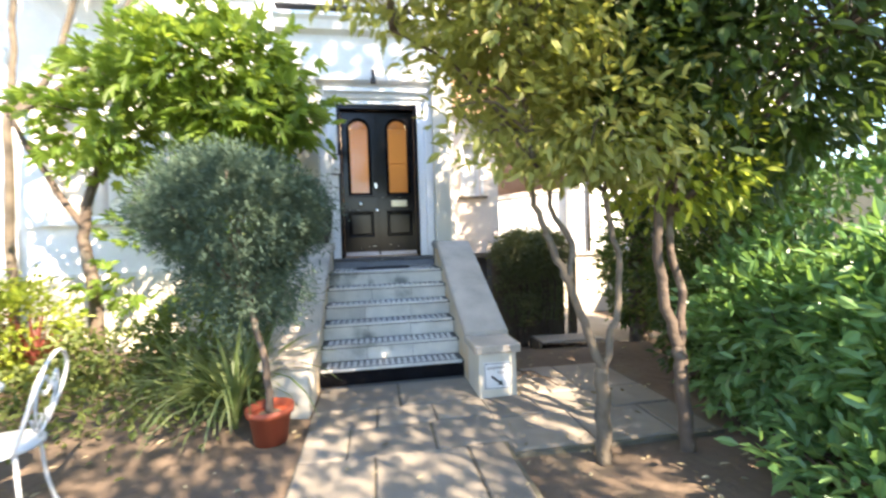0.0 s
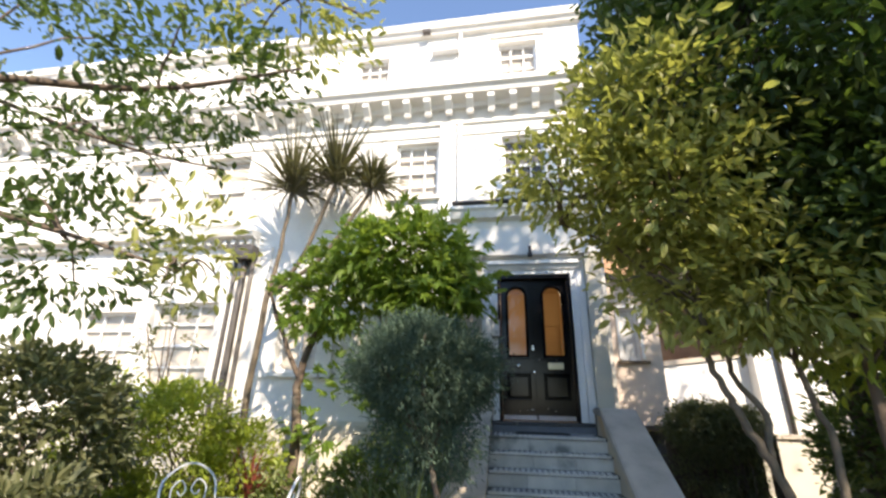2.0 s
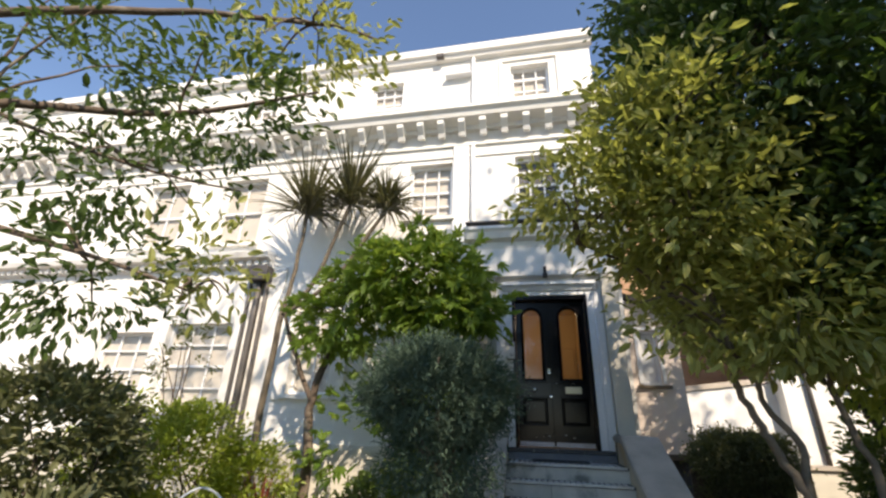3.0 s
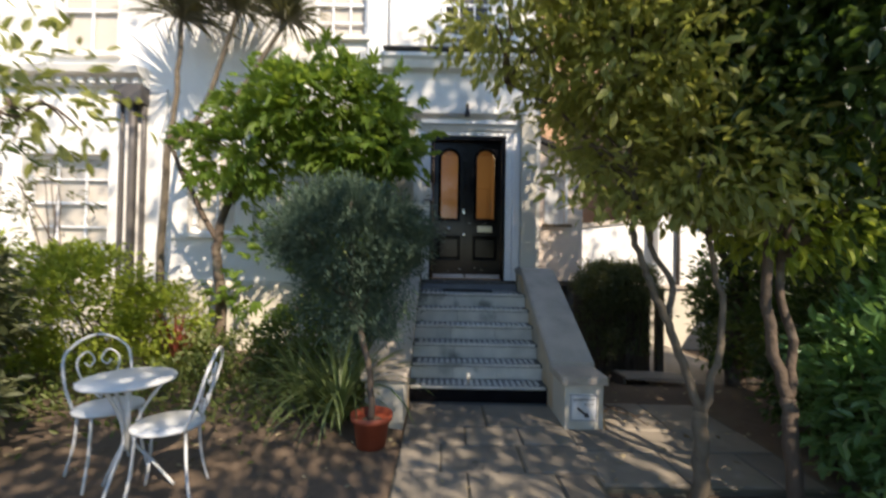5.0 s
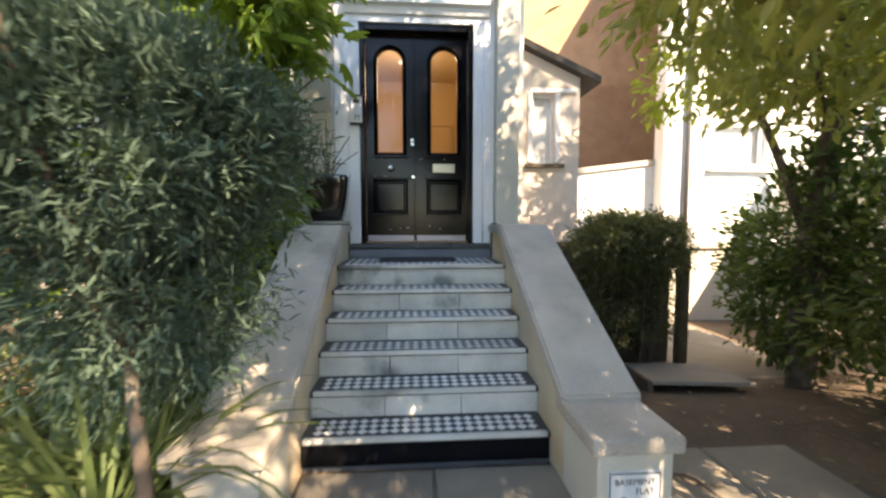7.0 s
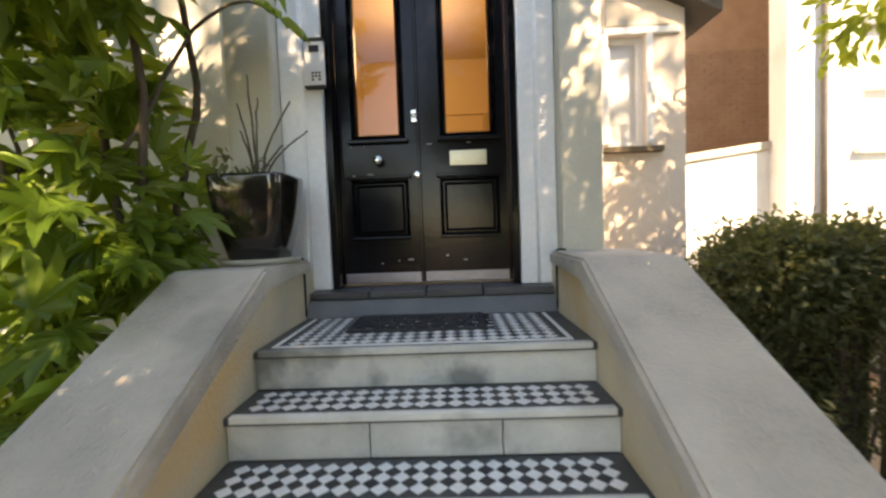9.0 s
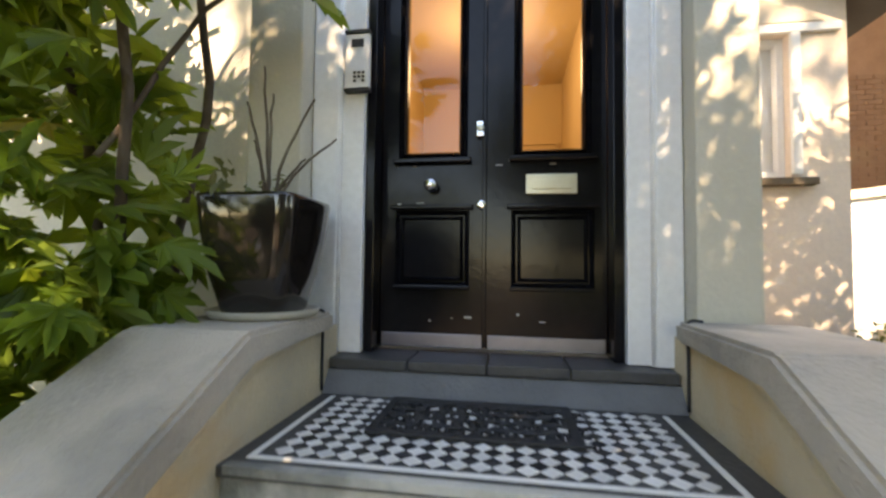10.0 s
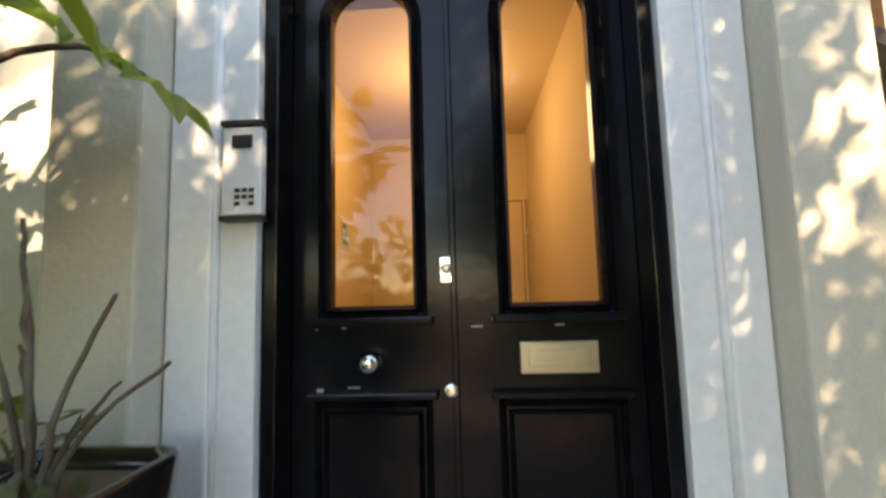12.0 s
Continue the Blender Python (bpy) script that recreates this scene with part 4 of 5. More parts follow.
part("upper_band", boxes((2.26, 2.86, WY - 0.03, WY, 2.95, 3.0), (2.24, 2.29, WY - 0.03, WY, 2.10, 2.95), (2.59, 2.64, WY - 0.03, WY, 2.10, 2.95), bevel=0.006), TRIM, wing)
sw = part("window", boxes((2.292, 2.33, WY + 0.05, WY + 0.1, 2.082, 2.948), (2.55, 2.588, WY + 0.05, WY + 0.1, 2.082, 2.948), (2.33, 2.55, WY + 0.05, WY + 0.1, 2.91, 2.948), (2.33, 2.55, WY + 0.05, WY + 0.1, 2.082, 2.13)), TRIM, wing, "narrow white side window")
part("pane", boxes((2.33, 2.55, WY + 0.07, WY + 0.075, 2.13, 2.91)), GLASS, sw).visible_shadow = False
part("blind", boxes((2.295, 2.585, WY + 0.12, WY + 0.13, 2.085, 2.945)), PLASTIC, sw)
part("sill", boxes((2.2, 2.7, WY - 0.07, WY, 2.03, 2.075), bevel=0.008), WOOD, sw, "flaking brown sill")
bm = bmesh.new()
v = [bm.verts.new((x, y, slope_z(x) + dz)) for y in (WY - 0.12, 12.0) for x, dz in ((1.98 + 0.03, 0.01), (3.12, 0.01), (3.12, 0.09), (2.01, 0.09))]
for q in ((0, 1, 2, 3), (7, 6, 5, 4), (0, 4, 5, 1), (1, 5, 6, 2), (2, 6, 7, 3), (3, 7, 4, 0)):
    bm.faces.new([v[j] for j in q])
part("roof", bm, ROOF, wing, "dark sloping roof with an overhanging edge")
tri = bmesh.new()
v = [tri.verts.new((x, y, z)) for y in (WY - 0.012, WY - 0.001) for x, z in ((2.28, 3.02), (2.78, 3.02), (2.28, 3.24))]
tri.faces.new(v[:3]), tri.faces.new(v[3:][::-1])
for q in ((0, 1, 4, 3), (1, 2, 5, 4), (2, 0, 3, 5)):
    tri.faces.new([v[j] for j in q])
part("triangular_light", tri, BLIND, wing, "small triangular top light")
part("lintel", boxes((2.0, 2.9, WY - 0.04, WY + 0.3, 1.02, 1.098), bevel=0.01), WOOD, wing)
# Basement void: its shade is put into the walls' dark colour.
part("basement_wall", boxes((2.7, 2.9, WY + 0.1, 9.0, -0.6, 1.02), (2.0, 2.7, 8.4, 8.6, -0.6, 1.02)), DARKSHADE, wing)

gwall = thing("garden_wall", "pale rendered garden wall with a sloping capping", "wall", kind="structure")
bm = bmesh.new()
v = [bm.verts.new((x, y, z)) for y in (9.3, 9.5) for x, z in ((2.9, -0.6), (5.2, -0.6), (5.2, 2.36), (2.9, 2.08))]
for q in ((0, 1, 2, 3), (7, 6, 5, 4), (0, 4, 5, 1), (1, 5, 6, 2), (2, 6, 7, 3), (3, 7, 4, 0)):
    bm.faces.new([v[j] for j in q])
part("wall", bm, STUCCO, gwall)
part("capping", box(bmesh.new(), -1.16, 1.16, -0.15, 0.15, -0.05, 0.05, 0.01, Matrix.Translation((4.05, 9.4, 2.28)) @ Matrix.Rotation(-math.atan(0.28 / 2.3), 4, "Y")), COPE, gwall)
bw = thing("brick_building", "brown brick side of a neighbouring building", "building")
part("wall", boxes((2.95, 9.0, 11.2, 11.6, -0.6, 8.5)), BRICK, bw)
bricks = bmesh.new()
for j in range(32):
    for i in range(20):
        x = 2.96 + 0.22 * i + (0.11 if j % 2 else 0)
        box(bricks, x, x + 0.21, 11.188, 11.201, 2.0 + 0.075 * j, 2.065 + 0.075 * j)
tagged(part("brickwork", bricks, BRICK, bw), kind="stuff")
nb = thing("neighbour_house", "white rendered neighbouring house with a drainpipe", "house")
part("wall", wall_with_openings(5.2, 11.5, 9.0, 9.3, 0.95, 7.0, [(6.1, 7.1, 2.3, 3.9), (8.3, 9.3, 2.3, 3.9)]), STUCCO, nb)
part("base_wall", boxes((4.7, 11.5, 8.9, 9.3, -0.6, 0.87)), CREAM, nb)
part("base_ledge", boxes((4.68, 11.5, 8.84, 9.3, 0.872, 0.948), bevel=0.01), COPE, nb)
for x in (6.1, 8.3):
    w = part("window", boxes((x, x + 0.06, 9.08, 9.14, 2.3, 3.9), (x + 0.94, x + 1, 9.08, 9.14, 2.3, 3.9), (x + 0.06, x + 0.94, 9.08, 9.14, 3.05, 3.11), (x + 0.06, x + 0.94, 9.08, 9.14, 3.84, 3.9), (x + 0.06, x + 0.94, 9.08, 9.14, 2.3, 2.37)), TRIM, nb)
    part("pane", boxes((x + 0.06, x + 0.94, 9.11, 9.115, 2.37, 3.84)), GLASS, w).visible_shadow = False
    part("blind", boxes((x + 0.002, x + 0.998, 9.2, 9.21, 2.302, 3.898)), BLIND, w)
    part("sill", boxes((x - 0.1, x + 1.1, 8.9, 9.08, 2.22, 2.302), bevel=0.01), STUCCO, w)
part("downpipe", tube(bmesh.new(), [(5.6, 8.94, z) for z in (0.95, 2.5, 4.5, 6.9)], [0.04] * 4, 10), PIPE, nb)
part("roof", boxes((5.2, 11.5, 9.3, 13, 6.8, 7.0)), ROOF, nb)
part("boundary_wall", boxes((7.2, 7.4, -8, 8.8, -0.3, 2.2)), CREAM, None)
tagged(bpy.data.objects["boundary_wall"], "plain rendered garden boundary wall", "wall", kind="structure")
tagged(part("street_wall", boxes((-12, 0.0, -6.2, -6, -0.3, 1.6), (1.8, 7.2, -6.2, -6, -0.3, 1.6)), CREAM), "plain rendered street wall behind the garden", "wall", kind="structure")

slab = thing("loose_slab", "pale boarded hatch lying on the soil", "slab")
sm = Matrix.Translation((3.42, 5.62, ground_z(3.42, 5.62) + 0.09)) @ Matrix.Rotation(radians(-9), 4, "X") @ Matrix.Rotation(radians(-12), 4, "Z")
part("top_board", box(bmesh.new(), -0.42, 0.42, -0.45, 0.45, 0.0, 0.035, 0.006, sm), BOARD, slab)
part("kerb", box(bmesh.new(), -0.46, -0.42, -0.45, 0.45, -0.12, 0.03, 0.005, sm), WOOD, slab)
ramp_slab = part("concrete_ramp", box(bmesh.new(), 3.5, 5.2, 5.6, 8.8, -0.43, -0.30), FLAG)
tagged(ramp_slab, "grey concrete paving leading down to the basement", "paving", kind="structure")
post = part("fence_post", boxes((3.86, 3.97, 6.36, 6.47, -0.4, 1.05), bevel=0.008), WOOD)
tagged(post, "weathered grey timber fence post", "post")
fence = thing("low_fence", "dark low timber fence in the hedge", "fence")
for i in range(14):
    part("slat", boxes((2.6 + 0.087 * i, 2.684 + 0.087 * i, 6.5, 6.52, -0.35, 0.95)), WOOD, fence)
part("rail", boxes((2.58, 3.84, 6.522, 6.56, 0.1, 0.17)), WOOD, fence)


# ---- planting ----
def tree(name, label, category, limbs, bark, crowns, group=""):
    """limbs: (points, first radius, last radius); crowns: (seed, centre, radii, clumps, leaves each, clump size, leaf size, shape, material)."""
    t = thing(name, label, category, group)
    bm = bmesh.new()
    for pts, r0, r1 in limbs:
        limb(bm, pts, r0, r1)
    for seed, c, rad, nc, per, cr, size, shape, mt in crowns:
        rng = random.Random(seed)
        root = min((Vector(p) for l in limbs for p in l[0][1:]), key=lambda q: (q - Vector(c)).length)
        for i in range(max(4, nc // 9)):
            d = Vector((rng.gauss(0, 1), rng.gauss(0, 1), rng.gauss(0, 1))).normalized()
            e = Vector(c) + Vector((d.x * rad[0], d.y * rad[1], d.z * rad[2])) * 0.9
            if e.z > 0.3:
                limb(bm, [root, root.lerp(e, 0.5) + Vector((0, 0, 0.12)), e], 0.014, 0.004, 5, 0.02, 4)
        leaves("crown", *clumps(seed, c, rad, nc, per, cr), size, shape, mt, t, seed + 1)
    part("trunk", bm, bark, t)
    return t


tree("garden_tree", "slender forked tree with yellow-green drooping leaves", "tree",
     [([(2.13, 2.36, -0.05), (2.12, 2.36, 0.25), (2.13, 2.38, 0.56)], 0.05, 0.042),
      ([(2.13, 2.38, 0.54), (2.03, 2.40, 0.85), (1.93, 2.40, 1.1), (1.83, 2.40, 1.34), (1.76, 2.40, 1.5), (1.70, 2.40, 1.74), (1.72, 2.40, 2.0), (1.62, 2.35, 2.5), (1.5, 2.3, 3.1)], 0.028, 0.012),
      ([(1.93, 2.40, 1.1), (1.97, 2.44, 1.35), (1.86, 2.48, 1.55), (1.80, 2.48, 1.8), (1.35, 2.45, 2.35), (0.9, 2.4, 2.6)], 0.022, 0.008),
      ([(2.13, 2.38, 0.54), (2.23, 2.39, 0.85), (2.28, 2.40, 1.2), (2.2, 2.42, 1.65), (2.3, 2.4, 2.3)], 0.026, 0.013), ([(2.2, 2.42, 1.65), (2.12, 2.9, 2.1), (2.0, 3.4, 2.5)], 0.014, 0.006)],
     PALEBARK,
     [(101, (1.72, 2.4, 2.75), (0.66, 0.6, 0.6), 105, 36, 0.11, 0.085, OVAL, L_LIGHT), (103, (2.1, 2.35, 2.12), (0.55, 0.5, 0.42), 60, 34, 0.11, 0.085, OVAL, L_LIGHT), (105, (1.6, 2.3, 3.4), (0.55, 0.55, 0.5), 66, 34, 0.13, 0.09, OVAL, L_LIGHT), (107, (0.98, 2.4, 3.0), (0.5, 0.4, 0.36), 46, 24, 0.10, 0.08, OVAL, L_LIGHT), (110, (2.0, 3.45, 2.45), (0.42, 0.5, 0.38), 50, 24, 0.10, 0.08, OVAL, L_LIGHT), (109, (1.5, 2.4, 2.08), (0.36, 0.4, 0.26), 20, 16, 0.10, 0.08, OVAL, L_LIGHT)],
     "garden trees")
tree("garden_tree", "tall tree with a dense dark green crown", "tree",
     [([(2.70, 2.34, -0.05), (2.67, 2.35, 0.4), (2.66, 2.36, 0.66)], 0.048, 0.042),
      ([(2.66, 2.36, 0.64), (2.57, 2.38, 1.0), (2.55, 2.40, 1.6), (2.52, 2.38, 2.2), (2.5, 2.5, 3.2), (2.6, 2.6, 4.6)], 0.036, 0.02),
      ([(2.66, 2.36, 0.64), (2.72, 2.42, 1.0), (2.66, 2.44, 1.5), (3.0, 2.5, 2.3), (3.4, 2.7, 3.3)], 0.031, 0.016),
      ([(2.66, 2.44, 1.5), (3.1, 2.3, 1.95), (3.6, 2.1, 2.6)], 0.028, 0.014)],
     BARK,
     [(111, (2.55, 2.75, 4.0), (1.15, 1.1, 1.45), 380, 46, 0.16, 0.095, OVAL, L_DARK), (113, (3.3, 2.4, 2.75), (1.15, 0.9, 1.1), 250, 46, 0.15, 0.10, OVAL, L_DARK), (115, (2.45, 2.8, 5.4), (0.95, 1.0, 0.8), 120, 40, 0.16, 0.095, OVAL, L_DARK), (117, (2.75, 2.5, 1.9), (0.5, 0.45, 0.4), 44, 24, 0.11, 0.09, OVAL, L_BRIGHT)],
     "garden trees")
tree("garden_tree", "ivy-clad tree with leafy low branches", "tree",
     [([(4.4, 5.35, -0.35), (4.37, 5.35, 1.0), (4.45, 5.25, 2.2), (4.35, 5.15, 4.0)], 0.13, 0.06), ([(4.37, 5.35, 1.2), (4.0, 5.45, 2.2), (3.6, 5.7, 3.1)], 0.05, 0.02), ([(4.4, 5.3, 1.6), (4.0, 4.9, 2.2), (3.5, 4.6, 2.8)], 0.04, 0.012)],
     BARK,
     [(121, (4.4, 5.3, 1.0), (0.42, 0.4, 1.2), 90, 34, 0.1, 0.09, OVAL, L_DARK), (123, (4.2, 5.2, 3.3), (0.95, 0.9, 0.9), 110, 28, 0.14, 0.10, OVAL, L_LIGHT), (125, (5.3, 4.8, 2.2), (1.1, 1.2, 1.6), 130, 28, 0.18, 0.11, OVAL, L_DARK), (129, (3.6, 6.0, 2.75), (0.55, 0.45, 0.38), 26, 16, 0.1, 0.10, OVAL, L_BRIGHT),
      (127, (4.5, 4.4, 0.9), (0.7, 0.8, 0.9), 60, 26, 0.15, 0.09, OVAL, L_COVER), (128, (3.55, 4.5, 2.6), (0.75, 0.65, 0.6), 100, 28, 0.12, 0.09, OVAL, L_LIGHT)],
     "garden trees")
tree("overhanging_tree", "tree with long drooping leafy branches over the garden", "tree",
     [([(-4.5, 0.2, -0.05), (-4.4, 0.3, 1.3), (-4.2, 0.5, 2.6), (-3.9, 0.8, 3.9)], 0.16, 0.08),
      ([(-4.2, 0.5, 2.7), (-3.3, 1.2, 3.4), (-2.2, 1.8, 3.65), (-1.1, 2.0, 3.9)], 0.05, 0.010), ([(-4.2, 0.5, 2.5), (-3.4, 1.3, 2.6), (-2.6, 1.8, 2.45), (-1.8, 2.0, 2.2)], 0.04, 0.008),
      ([(-3.9, 0.8, 3.9), (-2.4, 1.5, 4.5), (-1.2, 1.9, 4.6), (-0.6, 2.0, 4.4)], 0.04, 0.008), ([(-3.3, 1.2, 3.4), (-2.5, 1.8, 3.2), (-1.6, 2.0, 3.0)], 0.02, 0.006)],
     BARK,
     [(131, (-1.9, 1.85, 3.75), (1.0, 0.6, 0.5), 40, 20, 0.12, 0.09, OVAL, L_DARK), (133, (-2.6, 1.9, 2.35), (0.75, 0.5, 0.5), 34, 18, 0.11, 0.09, OVAL, L_DARK), (135, (-1.25, 1.95, 4.4), (0.7, 0.5, 0.35), 26, 20, 0.13, 0.095, OVAL, L_LIGHT), (137, (-3.0, 1.6, 3.9), (0.9, 0.8, 0.8), 44, 22, 0.13, 0.09, OVAL, L_DARK),
      (139, (-1.65, 1.95, 2.35), (0.45, 0.4, 0.35), 14, 16, 0.11, 0.09, OVAL, L_LIGHT), (140, (-2.5, 1.8, 3.1), (0.9, 0.5, 0.5), 26, 18, 0.13, 0.095, OVAL, L_DARK)],
     "garden trees")

tree("garden_tree", "leafy tree beside the garden gate behind the path", "tree",
     [([(4.6, -3.6, -0.05), (4.5, -3.5, 1.5), (4.2, -3.2, 3.2), (3.6, -2.6, 4.8)], 0.14, 0.06), ([(4.4, -3.4, 2.6), (3.4, -3.2, 3.8), (2.6, -2.6, 4.8)], 0.06, 0.03)],
     BARK, [(151, (2.7, -2.5, 5.2), (2.6, 1.9, 1.2), 300, 26, 0.2, 0.13, OVAL, L_DARK)], "garden trees")
tree("street_tree", "tall sparse street tree behind the garden", "tree",
     [([(7.6, -6.8, -0.05), (7.6, -6.4, 3.0), (7.8, -5.2, 7.0), (7.9, -3.6, 10.5)], 0.26, 0.1), ([(7.7, -5.8, 5.0), (6.4, -4.6, 8.0), (5.4, -3.0, 10.5)], 0.12, 0.04)],
     BARK, [(161, (7.5, -2.6, 10.8), (3.6, 2.4, 3.4), 330, 28, 0.35, 0.2, OVAL, L_DARK), (163, (2.0, -3.4, 12.2), (3.0, 1.6, 1.6), 34, 16, 0.4, 0.2, OVAL, L_DARK)])

FIG = [([(-2.5, 5.45, -0.05), (-2.47, 5.42, 0.9), (-2.52, 5.4, 1.7), (-2.2, 5.35, 2.6), (-1.9, 5.3, 3.2)], 0.08, 0.03), ([(-2.5, 5.4, 1.6), (-2.9, 5.3, 2.4), (-3.1, 5.2, 3.0)], 0.04, 0.02)]
for bx, by, tx, ty in ((-0.42, 5.62, -0.35, 5.5), (-0.62, 5.75, -0.7, 5.6), (-0.85, 5.45, -0.95, 5.2), (-1.15, 5.6, -1.3, 5.3), (-0.5, 5.95, -0.3, 5.85)):
    FIG.append(([(bx, by, -0.05), (bx + 0.04, by, 0.7), (bx - 0.05, by + 0.03, 1.5), (tx, ty, 2.3), (tx - 0.1, ty - 0.1, 3.1)], 0.03, 0.014))
FIG.append(([(-0.45, 5.52, 1.9), (-0.2, 5.7, 2.5), (0.0, 5.84, 2.70), (0.13, 5.91, 2.64)], 0.012, 0.005))
fig = tree("fig_tree", "many-stemmed fig with large lobed green leaves", "tree", FIG, BARK,
           [(141, (-1.15, 5.1, 3.4), (1.1, 0.6, 0.58), 105, 9, 0.14, 0.24, PALM5, L_FIG), (143, (-0.55, 5.05, 2.8), (0.72, 0.5, 0.38), 66, 8, 0.13, 0.24, PALM5, L_FIG), (145, (-2.1, 5.2, 2.8), (0.62, 0.5, 0.55), 46, 8, 0.13, 0.23, PALM5, L_FIG),
            (147, (-0.8, 5.55, 1.75), (0.5, 0.35, 0.75), 50, 6, 0.13, 0.29, PALM5, L_FIG), (149, (-1.7, 5.4, 1.2), (0.9, 0.4, 0.9), 40, 5, 0.14, 0.22, PALM5, L_FIG), (148, (-0.62, 5.2, 1.0), (0.3, 0.35, 0.5), 20, 5, 0.12, 0.27, PALM5, L_FIG)])
shared = {}
for k, (x, y, z, s, rx, rz, mt) in enumerate(((-0.32, 5.08, 1.18, 0.36, -28, 150, L_FIG), (-0.42, 5.2, 1.35, 0.34, -20, 190, L_FIG), (-0.34, 4.9, 0.95, 0.38, -35, 200, L_FIG), (-0.5, 4.95, 0.85, 0.33, -25, 160, L_FIG), (-0.28, 5.28, 1.42, 0.30, -15, 230, L_FIG),
                                             (-0.52, 5.45, 2.0, 0.30, -30, 170, L_FIGOLD), (-0.75, 5.4, 1.55, 0.26, -40, 140, L_FIGOLD), (0.12, 5.90, 2.64, 0.34, -26, 238, L_FIG), (0.0, 5.84, 2.72, 0.32, -20, 225, L_FIG), (-0.05, 5.7, 2.75, 0.32, -30, 190, L_FIG),
                                             (-0.38, 5.4, 2.25, 0.33, -35, 180, L_FIG), (-0.25, 5.55, 2.5, 0.33, -30, 210, L_FIG), (-0.6, 5.2, 2.1, 0.34, -40, 175, L_FIG), (-0.45, 5.3, 1.75, 0.3, -30, 150, L_FIG))):
    if mt not in shared:
        shared[mt] = leaves("leaf", [(0, 0, 0)], [(0, 1, 0)], 1.0, PALM5, mt, fig, 3, 0.0, 0.0)
        o = shared[mt]
    else:
        o = new("leaf", shared[mt].data)
        o.parent = fig
    o.matrix_basis = pose(x, y, z, rx, 0, rz) @ Matrix.Scale(s, 4)

# cordyline
cab = thing("cordyline", "tall cordyline with three spiky heads on thin trunks", "palm")
bm = bmesh.new()
HEADS = [(-3.18, 5.55, 4.72), (-2.38, 5.5, 4.82), (-1.72, 5.5, 4.68)]
limb(bm, [(-3.45, 5.62, -0.05), (-3.42, 5.6, 1.5), (-3.36, 5.6, 3.0)], 0.055, 0.045)
for hx, hy, hz in HEADS:
    limb(bm, [(-3.36, 5.6, 2.95), ((hx - 3.36) / 2, 5.58, 3.5), (hx, hy, hz)], 0.04, 0.03)
part("trunk", bm, PALEBARK, cab)
for k, (hx, hy, hz) in enumerate(HEADS):
    strap_clump("", "", "", hx, hy, hz, 190 if k < 2 else 120, 1.3 if k < 2 else 0.75, 0.021, L_PALM, 60 + k, 0.6, parent=cab, nm="leaf_head", bend=0.07, fan=1.8)
    strap_clump("", "", "", hx, hy, hz, 90, 0.8, 0.022, L_PALM, 70 + k, 0.3, parent=cab, nm="leaf_skirt", bend=0.3)


def shrub(name, label, blobs, size, mt, seed, shape=OVAL, group=""):
    s = thing(name, label, "shrub", group)
    bm = bmesh.new()
    rng = random.Random(seed)
    for c, rad, nc, per in blobs:
        for i in range(6):
            limb(bm, [(c[0] + rng.uniform(-0.1, 0.1), c[1] + rng.uniform(-0.1, 0.1), ground_z(c[0], c[1]) - 0.05), (c[0] + rng.uniform(-0.5, 0.5) * rad[0], c[1] + rng.uniform(-0.5, 0.5) * rad[1], c[2] * 0.6), (c[0] + rng.uniform(-0.8, 0.8) * rad[0], c[1] + rng.uniform(-0.8, 0.8) * rad[1], c[2] + 0.4 * rad[2])], 0.016, 0.005, 6)
    part("stem", bm, BARK, s)
    for k, (c, rad, nc, per) in enumerate(blobs):
        leaves("foliage", *clumps(seed + k, c, rad, nc, per, 0.08, 0.5, 0.0, -0.3), size, shape, mt, s, seed + 50 + k, 0.7)
    return s


shrub("laurel_hedge", "dense bright green laurel hedge at the path edge", [((3.65, 1.45, 0.72), (0.7, 0.95, 0.75), 260, 30), ((3.6, 2.5, 0.6), (0.55, 0.7, 0.7), 150, 28), ((3.15, 1.5, 0.2), (0.45, 0.55, 0.25), 60, 24), ((4.5, 2.4, 1.1), (0.7, 1.5, 1.1), 150, 26)], 0.10, L_LAUREL, 201)
shrub("box_hedge", "clipped brownish box hedge beside the basement entrance", [((2.98, 6.25, 1.12), (0.38, 0.36, 0.30), 230, 46), ((3.35, 6.2, 1.10), (0.38, 0.36, 0.32), 210, 46), ((2.98, 6.3, 0.5), (0.33, 0.25, 0.5), 100, 34), ((3.4, 6.35, 0.45), (0.34, 0.25, 0.45), 90, 34)], 0.045, L_SHRUB, 211)
shrub("dark_shrub", "large dull dark green evergreen shrub", [((-4.0, 3.0, 0.95), (0.9, 0.8, 0.85), 260, 26), ((-3.1, 2.5, 0.4), (0.5, 0.5, 0.42), 80, 24)], 0.11, L_SHRUB, 221)
shrub("bright_shrub", "feathery bright yellow-green shrub", [((-3.7, 4.6, 0.8), (0.75, 0.6, 0.75), 230, 28), ((-2.9, 4.9, 0.6), (0.5, 0.4, 0.5), 100, 24), ((-4.6, 4.6, 0.9), (0.6, 0.6, 0.8), 100, 26)], 0.075, L_BRIGHT, 231)
shrub("leafy_shrub", "loose small-leaved shrub near the house wall", [((-1.2, 4.9, 0.45), (0.55, 0.4, 0.4), 60, 22), ((-0.75, 4.55, 0.3), (0.4, 0.4, 0.3), 50, 22), ((-2.0, 4.75, 0.3), (0.6, 0.4, 0.3), 60, 22)], 0.08, L_COVER, 241)
shrub("bare_shrub", "thin young tree with sparse leaves by the wall", [((-5.0, 5.6, 2.2), (0.5, 0.3, 0.7), 16, 14)], 0.09, L_SHRUB, 251)

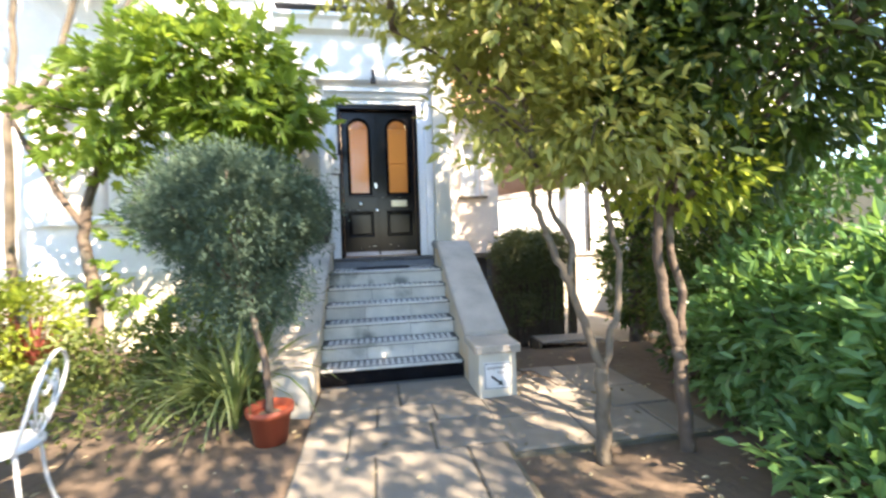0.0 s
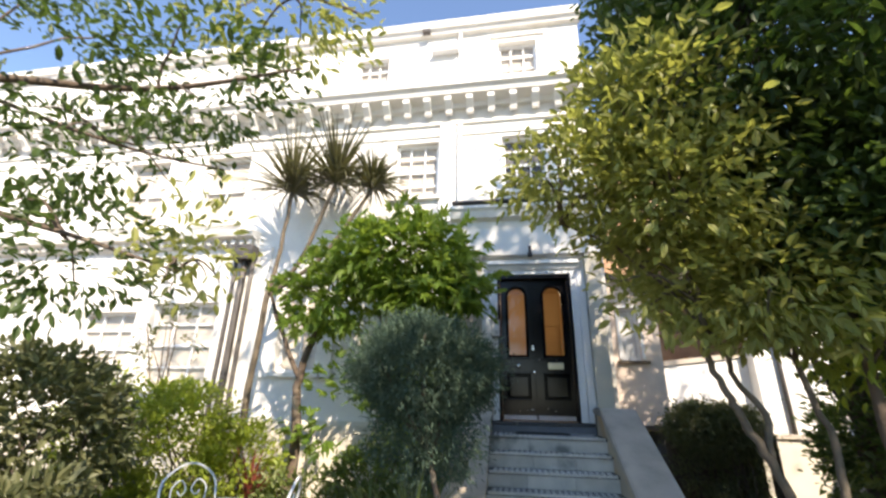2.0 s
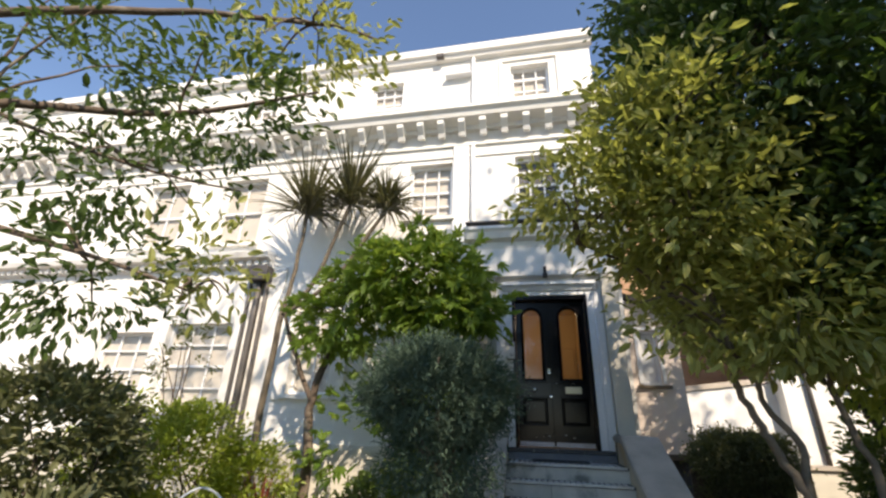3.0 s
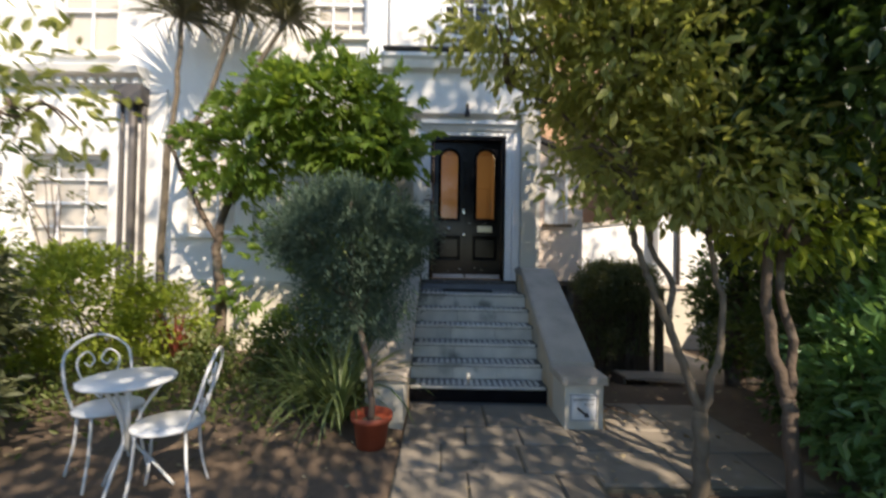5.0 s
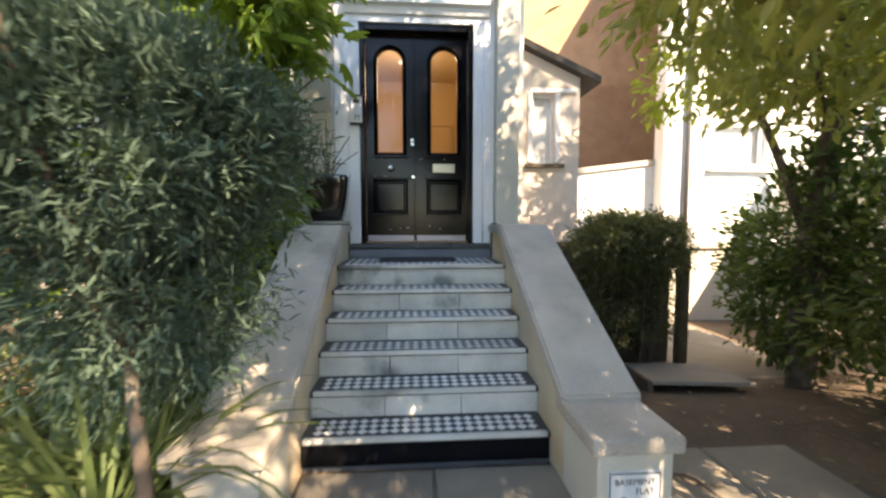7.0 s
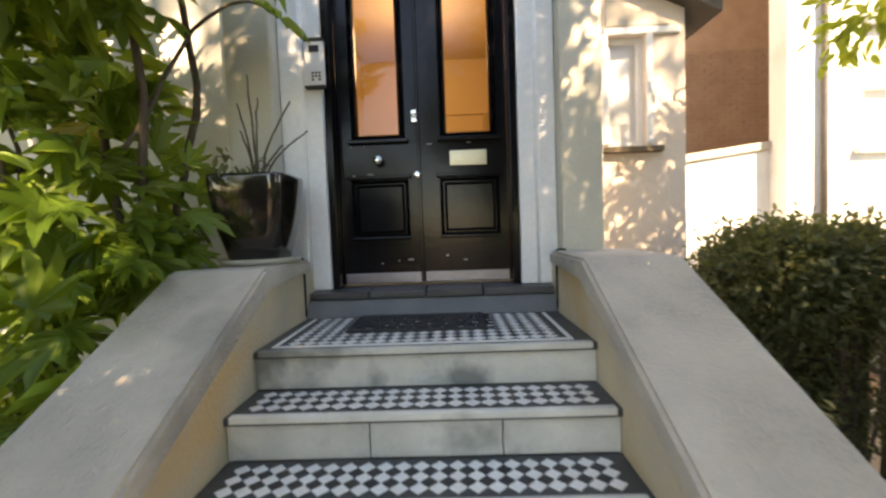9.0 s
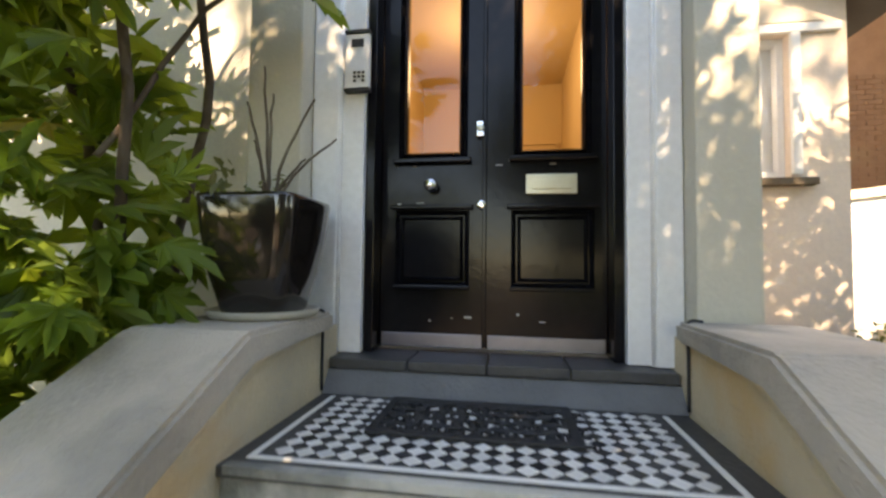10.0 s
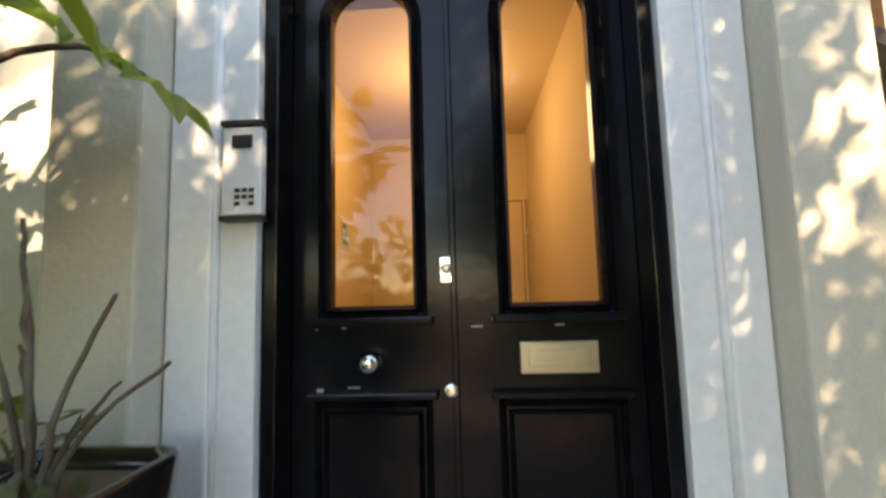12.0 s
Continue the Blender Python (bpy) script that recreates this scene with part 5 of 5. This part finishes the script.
shrub("dense_shrub", "dense dark green shrub beyond the laurel hedge", [((4.3, 3.7, 1.0), (0.7, 0.75, 1.05), 170, 28), ((3.75, 3.35, 0.45), (0.42, 0.4, 0.45), 60, 24), ((4.95, 6.3, 0.8), (0.5, 0.5, 0.9), 110, 26), ((5.6, 5.5, 1.0), (0.7, 0.6, 1.1), 130, 26)], 0.095, L_DARK, 271)
shrub("boundary_hedge", "tall leafy boundary hedge along the street wall", [((-6.5, -5.0, 2.0), (1.7, 0.6, 2.1), 110, 26), ((-3.4, -5.1, 2.2), (1.7, 0.6, 2.3), 120, 26), ((-1.3, -5.1, 2.2), (1.1, 0.6, 2.2), 100, 26), ((3.4, -5.1, 1.9), (1.4, 0.6, 1.9), 90, 26), ((5.8, -5.0, 2.1), (1.3, 0.6, 2.1), 90, 26)], 0.16, L_BRIGHT, 261)

# ground cover and fallen leaves
rng = np.random.default_rng(9)
n = 5200
gx, gy = rng.uniform(-5.5, -0.35, n), 4.15 + 0.42 * rng.normal(size=n)
gz = 0.02 + 0.16 * np.abs(rng.normal(size=n)) * np.clip((gy - 3.45) / 0.8, 0.1, 1)
cover = leaves("ground_cover", np.c_[gx, gy, gz], np.c_[rng.normal(size=n) * 0.5, rng.normal(size=n) * 0.5 - 0.3, np.full(n, 0.5)], 0.065, OVAL, L_COVER, None, 10)
tagged(cover, "low mixed green ground cover along the bed", "ground cover", kind="stuff")
n = 900
lx, ly = rng.uniform(-4, 5, n), rng.uniform(0.6, 6.5, n)
onstep = (lx > -0.3) & (lx < 2.1) & (ly > 3.3)
keep = ~onstep & ~((lx > 0.2) & (lx < 1.6) & (rng.uniform(size=n) < 0.75))
lx, ly = lx[keep], ly[keep]
lz = np.array([ground_z(a, b) + 0.012 for a, b in zip(lx, ly)])
litter = leaves("fallen_leaves", np.c_[lx, ly, lz], np.c_[rng.normal(size=len(lx)), rng.normal(size=len(lx)), np.zeros(len(lx))], 0.05, OVAL, L_LITTER, None, 11, 0.1)
tagged(litter, "dry brown and cream fallen leaves on the soil", "fallen leaves", kind="stuff")
twigs = thing("fallen_twigs", "dark bare twigs lying beside the end pier", "twigs")
for k, pts in enumerate(([(2.0, 3.75, 0.03), (2.15, 3.7, 0.12), (2.35, 3.5, 0.03)], [(2.05, 3.85, 0.1), (2.2, 3.75, 0.06), (2.4, 3.75, 0.02)])):
    bm = bmesh.new()
    limb(bm, pts, 0.012, 0.006, 6)
    part("twig", bm, BARK, twigs)
